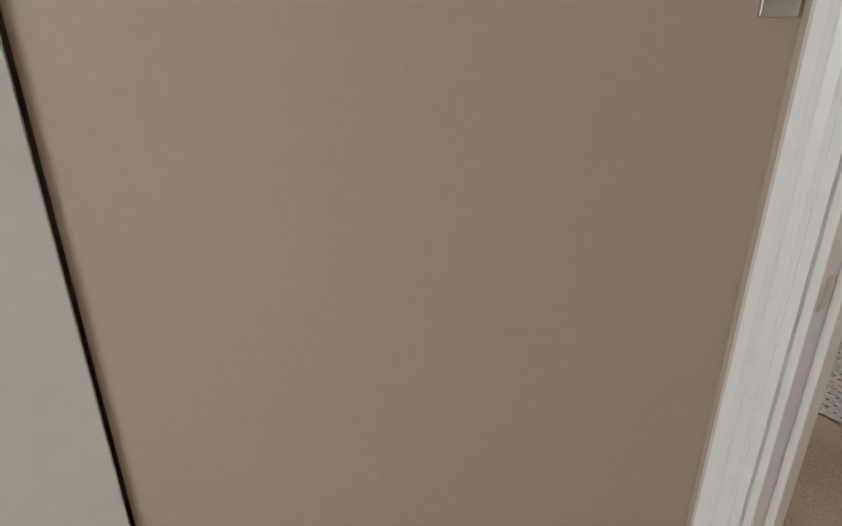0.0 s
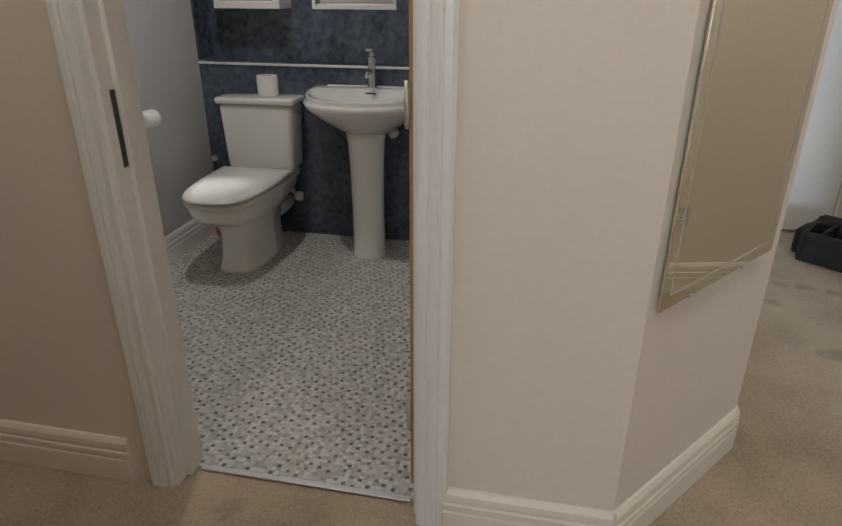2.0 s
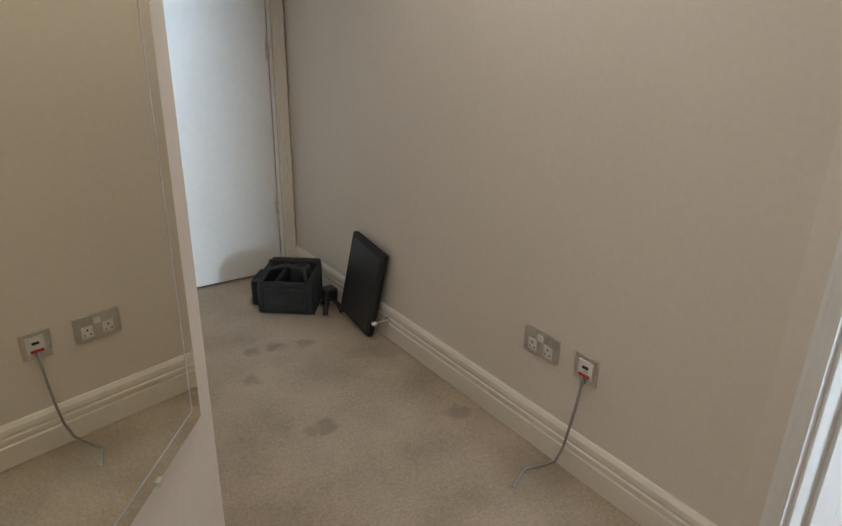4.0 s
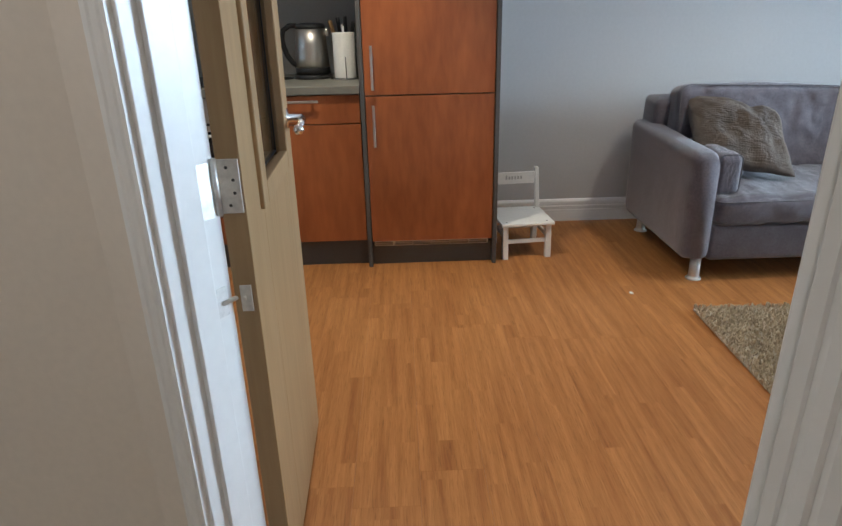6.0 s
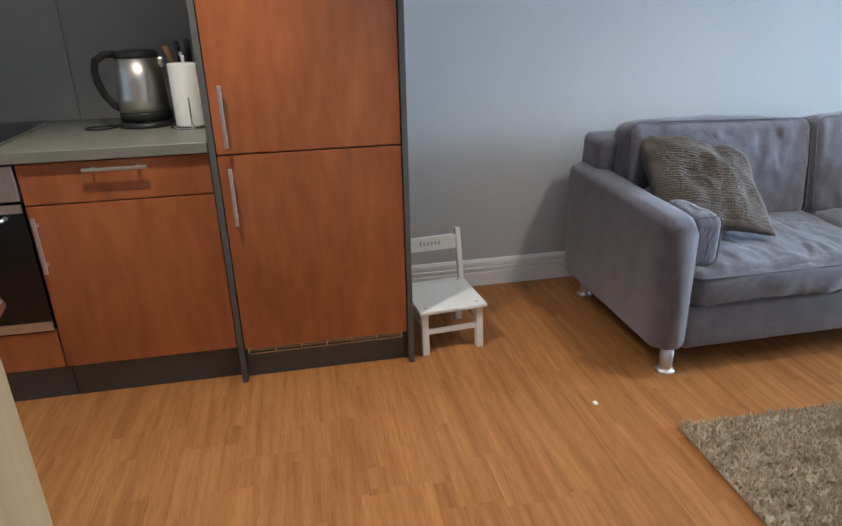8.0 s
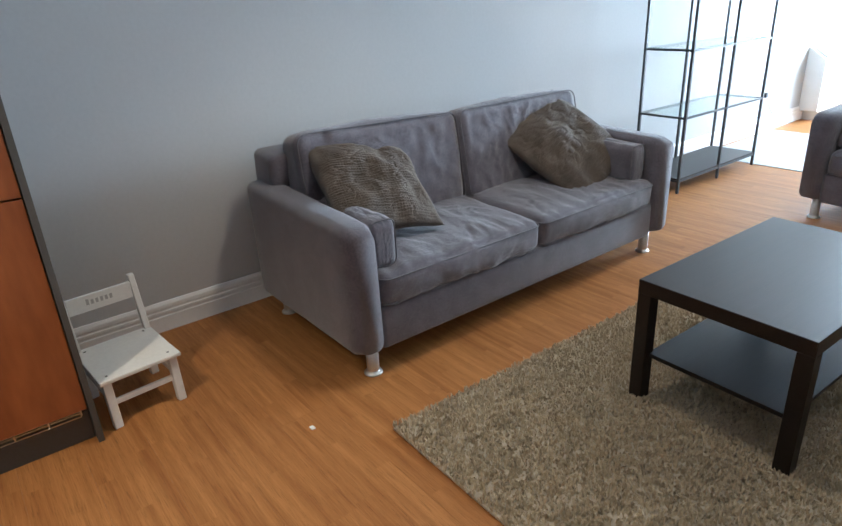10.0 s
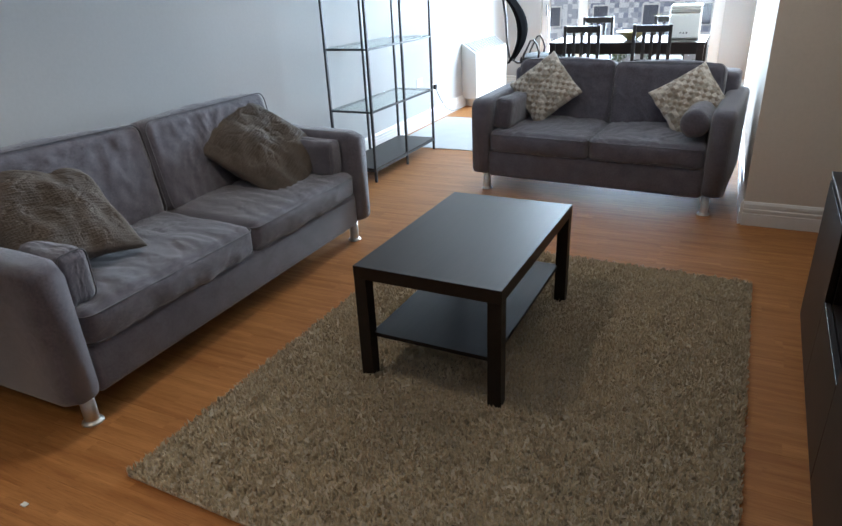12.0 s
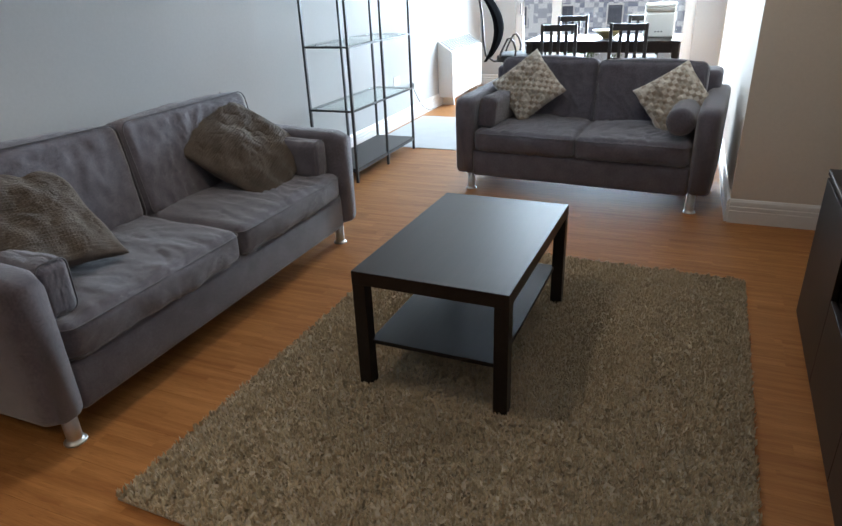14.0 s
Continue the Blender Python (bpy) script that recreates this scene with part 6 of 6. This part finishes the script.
# ---- dining area ----
def dining_chair(m):
    t = thing("dining_chair", "black-stained wooden dining chair with slatted back", "dining chair", "chairs round the dining table", m)
    # local: back at y = 0, seat forward along +y
    W = 0.365
    part("seat", box(-W / 2 + 0.01, W / 2 - 0.01, 0.03, 0.42, 0.425, 0.447, 0.006), "blackwood", t)
    part("seat_pad", cushion(0.34, 0.37, 0.045, 0.25, cuts=5, wrinkle=0.002), "piping", t, "grey tie-on seat pad", smooth=True).matrix_basis = pose(0, 0.225, 0.468)
    for x in (-W / 2, W / 2 - 0.032):
        part("back_post", box(x, x + 0.032, -0.012, 0.018, 0, 0.925, 0.003), "blackwood", t)
        part("leg", box(x, x + 0.032, 0.385, 0.415, 0, 0.424, 0.003), "blackwood", t)
        part("side_rail", box(x + 0.004, x + 0.026, 0.02, 0.385, 0.37, 0.424), "blackwood", t)
    part("top_rail", box(-W / 2 + 0.033, W / 2 - 0.033, -0.006, 0.014, 0.855, 0.918, 0.003), "blackwood", t)
    part("lower_rail", box(-W / 2 + 0.033, W / 2 - 0.033, -0.006, 0.014, 0.56, 0.60, 0.003), "blackwood", t)
    for x in (-0.075, 0.0, 0.075):
        part("slat", box(x - 0.016, x + 0.016, -0.003, 0.010, 0.601, 0.854, 0.002), "blackwood", t)
    return t


first = dining_chair(pose(1.375, 6.56, 0, 0, 0, 2))
copy_thing(first, pose(2.045, 6.58, 0, 0, 0, -3))
copy_thing(first, pose(1.26, 8.05, 0, 0, 0, 180))
copy_thing(first, pose(2.09, 8.02, 0, 0, 0, 183))


def dining_table():
    t = thing("dining_table", "black-brown rectangular dining table in front of the window", "dining table", m=pose(0.975, 6.80, 0))
    W, D, Z = 1.55, 0.84, 0.74
    part("tabletop", box(0, W, 0, D, Z - 0.022, Z, 0.002), "blackbrown", t)
    for y in (0.03, D - 0.05):
        part("apron", box(0.06, W - 0.06, y, y + 0.02, Z - 0.115, Z - 0.023), "blackbrown", t)
    for x in (0.03, W - 0.05):
        part("apron", box(x, x + 0.02, 0.06, D - 0.06, Z - 0.115, Z - 0.023), "blackbrown", t)
    for x in (0.01, W - 0.075):
        for y in (0.01, D - 0.075):
            part("leg", box(x, x + 0.065, y, y + 0.065, 0, Z - 0.023, 0.003), "blackbrown", t)


dining_table()
bo = part("fruit_bowl", lathe([(0, 0.0), (0.055, 0.0), (0.06, 0.008), (0.13, 0.06), (0.165, 0.085), (0.160, 0.085), (0.12, 0.058), (0.05, 0.014), (0, 0.012)], 36), "bowl", smooth=True)
bo.matrix_basis = pose(1.79, 7.12, 0.741)
tagged(bo, "wide shallow yellow ceramic bowl on the dining table", "bowl")
cook = thing("slow_cooker", "white electric steamer with a dark band and lid", "appliance", m=pose(2.29, 7.25, 0.741))
part("body", box(-0.15, 0.15, -0.11, 0.11, 0.0, 0.245, 0.02, 3), "whiteplastic", cook)
part("band", box(-0.148, 0.148, -0.108, 0.108, 0.246, 0.292, 0.012, 3), "steel", cook, "grey translucent band")
part("lid", box(-0.15, 0.15, -0.11, 0.11, 0.293, 0.33, 0.018, 3), "whiteplastic", cook)
for k in range(3):
    part("button", lathe([(0, 0), (0.008, 0), (0.007, 0.003), (0, 0.003)], 10, pose(-0.03 + 0.03 * k, -0.11, 0.06, 90)), "blackplastic", cook)


def office_chair():
    t = thing("office_chair", "black mesh office chair turned toward the dining table", "office chair", m=pose(0.90, 6.95, 0, 0, 0, 8))
    # faces +x
    seat = cushion(0.48, 0.48, 0.08, 0.2, cuts=7, wrinkle=0.002)
    part("seat", seat, "nylon", t, smooth=True).matrix_basis = pose(0.0, 0, 0.57)
    rows = []
    bm = bmesh.new()
    for k in range(13):
        u = k / 12
        z = 0.53 + 0.78 * u
        x = -0.38 + 0.532 * u - 0.673 * u * u
        bow = 0.02 + 0.035 * math.sin(math.pi * u)
        w = 0.15 + 0.07 * math.sin(math.pi * u) ** 0.6
        ring = []
        for j in range(9):
            yy = -w + 2 * w * j / 8
            ring.append((x + bow * (yy / w) ** 2, yy, z))
        rows.append(ring)
    f = [[bm.verts.new(p) for p in r] for r in rows]
    b = [[bm.verts.new((p[0] - 0.026, p[1], p[2])) for p in r] for r in rows]
    for k in range(12):
        for j in range(8):
            bm.faces.new((f[k][j], f[k][j + 1], f[k + 1][j + 1], f[k + 1][j]))
            bm.faces.new((b[k][j], b[k + 1][j], b[k + 1][j + 1], b[k][j + 1]))
    for k in range(12):
        for j in (0, 8):
            bm.faces.new((f[k][j], f[k + 1][j], b[k + 1][j], b[k][j]))
    for j in range(8):
        for k in (0, 12):
            bm.faces.new((f[k][j], f[k][j + 1], b[k][j + 1], b[k][j]))
    part("backrest", bm, "mesh", t, smooth=True)
    for y in (-0.27, 0.27):
        part("armrest", tube([(-0.20, y * 0.85, 0.58), (-0.19, y, 0.635), (-0.12, y, 0.775), (-0.09, y, 0.785), (-0.055, y, 0.74), (-0.03, y, 0.66), (-0.04, y * 0.85, 0.58)], 0.011, 8), "blackplastic", t, smooth=True)
    part("back_bar", tube([(-0.1, 0, 0.535), (-0.30, 0, 0.52), (-0.39, 0, 0.58), (-0.42, 0, 0.75), (-0.435, 0, 1.00), (-0.475, 0, 1.22)], 0.013, 8), "blackplastic", t, smooth=True)
    part("gas_lift", lathe([(0, 0.09), (0.03, 0.09), (0.028, 0.28), (0.018, 0.285), (0.018, 0.54), (0, 0.54)], 16), "blackmetal", t, smooth=True)
    for k in range(5):
        a = radians(72 * k + 20)
        leg = part("base_leg", tube([(0, 0, 0.105), (0.27 * math.cos(a), 0.27 * math.sin(a), 0.075)], 0.018, 8), "blackplastic", t, smooth=True)
        part("castor", lathe([(0, -0.012), (0.026, -0.012), (0.028, 0), (0.026, 0.012), (0, 0.012)], 16, Matrix.Translation((0.27 * math.cos(a), 0.27 * math.sin(a), 0.030)) @ pose(0, 0, 0, 90, 0, 0)), "blackplastic", leg, smooth=True)


office_chair()

# ---- window wall and what lies outside ----
wn_ = tagged(new("window_dining"), "tall glazed window doors with white frames", "window", kind="structure")
for x0, x1 in ((0.40, 0.50), (0.88, 1.00), (2.50, 2.62)):
    part("window_frame", box(x0, x1, 8.66, 8.73, 0.0, 2.15, 0.004), "upvc", wn_)
for x0, x1 in ((0.50, 0.88), (1.00, 2.50)):
    part("window_frame", box(x0, x1, 8.66, 8.73, 0.0, 0.09, 0.003), "upvc", wn_)
    part("window_frame", box(x0, x1, 8.66, 8.73, 2.07, 2.15, 0.003), "upvc", wn_)
    part("pane", box(x0 - 0.004, x1 + 0.004, 8.69, 8.70, 0.088, 2.072), "glass", wn_, "clear glass pane").visible_shadow = False
part("handle", box(0.468, 0.482, 8.60, 8.66, 0.92, 1.05, 0.003), "blackmetal", wn_, "dark window handle")

structure("ground", box(-400, 400, 9.0, 800, -3.2, -3.0), "paving", "pale paving and ground outside", "ground")


def facade_material():
    m = bpy.data.materials.new("pixel_cladding")
    m.use_nodes = True
    n, l = m.node_tree.nodes, m.node_tree.links
    b = n["Principled BSDF"]
    tc, mp2 = n.new("ShaderNodeTexCoord"), n.new("ShaderNodeMapping")
    mp2.inputs["Scale"].default_value = (3.2, 1.0, 3.2)
    l.new(tc.outputs["Object"], mp2.inputs[0])
    fl = n.new("ShaderNodeVectorMath")
    fl.operation = "FLOOR"
    l.new(mp2.outputs[0], fl.inputs[0])
    wn2 = n.new("ShaderNodeTexWhiteNoise")
    l.new(fl.outputs[0], wn2.inputs[0])
    big = n.new("ShaderNodeTexNoise")
    big.inputs["Scale"].default_value = 0.25
    l.new(tc.outputs["Object"], big.inputs[0])
    add = n.new("ShaderNodeMath")
    add.operation = "ADD"
    l.new(wn2.outputs["Value"], add.inputs[0]), l.new(big.outputs["Fac"], add.inputs[1])
    cr = n.new("ShaderNodeValToRGB")
    cr.color_ramp.interpolation = "CONSTANT"
    e = cr.color_ramp.elements
    e[0].color, e[0].position = (0.30, 0.33, 0.42, 1), 0.0
    e[1].color, e[1].position = (0.80, 0.82, 0.85, 1), 0.62
    x = e.new(0.36)
    x.color = (0.45, 0.48, 0.55, 1)
    half = n.new("ShaderNodeMath")
    half.operation = "MULTIPLY"
    half.inputs[1].default_value = 0.62
    l.new(add.outputs[0], half.inputs[0]), l.new(half.outputs[0], cr.inputs[0]), l.new(cr.outputs[0], b.inputs["Base Color"])
    b.inputs["Roughness"].default_value = 0.6
    return m


M["facade"] = facade_material()


def apartment_building(x0, x1, y, top, label):
    t = thing("apartment_building", label, "building", "buildings outside")
    part("wall", box(x0, x1, y, y + 12, -3.0, top), "facade", t)
    part("roof", box(x0 - 0.2, x1 + 0.2, y - 0.2, y + 12.2, top + 0.01, top + 0.4), "clad_dark", t)
    k = 0
    x = x0 + 1.5
    while x < x1 - 1.5:
        z = -1.8
        while z < top - 2:
            w = part("window", box(x, x + 1.1, y - 0.05, y - 0.005, z, z + 1.4), "upvc", t)
            part("pane", box(x + 0.1, x + 1.0, y - 0.08, y - 0.051, z + 0.1, z + 1.3), "clad_dark", w)
            z += 3.0
        x += 3.2


apartment_building(-14, 2.2, 46, 17, "apartment block with white and slate pixel-pattern cladding")
apartment_building(4.2, 9.0, 58, 9, "distant pale apartment block across the street")


def shrub(x, y, s, seed):
    t = thing("tree", "small leafy green tree outside the window", "tree", "trees outside", pose(x, y, -3.0))
    rng = np.random.default_rng(seed)
    tr = tube([(0, 0, 0), (0.05, 0.02, 1.0 * s), (0.0, 0.05, 2.0 * s)], 0.09 * s, 8)
    for k in range(6):
        a = k * 1.05
        tube([(0, 0.02, (1.0 + 0.15 * k) * s), (0.4 * s * math.cos(a), 0.4 * s * math.sin(a), (1.5 + 0.15 * k) * s), (0.7 * s * math.cos(a), 0.7 * s * math.sin(a), (1.9 + 0.12 * k) * s)], 0.03 * s, 6, bm=tr)
    part("trunk", tr, "bark", t, smooth=True)
    n = 2600
    c = rng.normal(0, 1, (14, 3)) * (0.6 * s, 0.6 * s, 0.45 * s) + (0, 0, 2.1 * s)
    p = c[rng.integers(0, 14, n)] + rng.normal(0, 0.22 * s, (n, 3))
    d1, d2 = rng.normal(0, 1, (n, 3)), rng.normal(0, 1, (n, 3))
    d1 *= (0.07 * s / np.linalg.norm(d1, axis=1))[:, None]
    d2 *= (0.05 * s / np.linalg.norm(d2, axis=1))[:, None]
    v = np.stack([p - d1, p - d2, p + d1, p + d2], 1).reshape(-1, 3)
    me = bpy.data.meshes.new("crown")
    me.from_pydata(v.tolist(), [], [(4 * i, 4 * i + 1, 4 * i + 2, 4 * i + 3) for i in range(n)])
    me.materials.append(M["leaf"])
    ob = new("crown", me)
    ob.parent = t


shrub(0.6, 20.0, 0.62, 3)
shrub(2.2, 22.0, 0.6, 8)
shrub(-1.6, 24.0, 0.7, 12)


# ---- laminate planks, laid last ----
def planks():
    floor_ob = tagged(new("floor_lounge"), "warm orange-brown wood laminate floor", "laminate floor", kind="structure")
    rng = random.Random(4)
    L, W = 1.28, 0.192
    cache = {}
    y, row = -3.15, 0
    while y < 8.62:
        x = -0.085 - rng.uniform(0, L)
        xe = 2.585 if y < -0.95 else (3.70 if y < 3.745 else 2.949)
        if -0.95 <= y < 0.8:
            xe = 2.62 + max(0, (y + 0.90)) * 0.70
        while x < xe:
            a, b = max(x, -0.085), min(x + L, xe)
            if b - a > 0.02:
                key = round(b - a, 3)
                if key not in cache:
                    bm = box(0, key, 0, W - 0.0003, -0.012, 0, 0.0003, 1)
                    me = bpy.data.meshes.new("plank")
                    bm.to_mesh(me)
                    bm.free()
                    me.materials.append(M["plank"])
                    cache[key] = me
                ob = new("plank", cache[key])
                ob.location = (a, y, 0)
                ob.parent = floor_ob
            x += L
        y += W
        row += 1


planks()
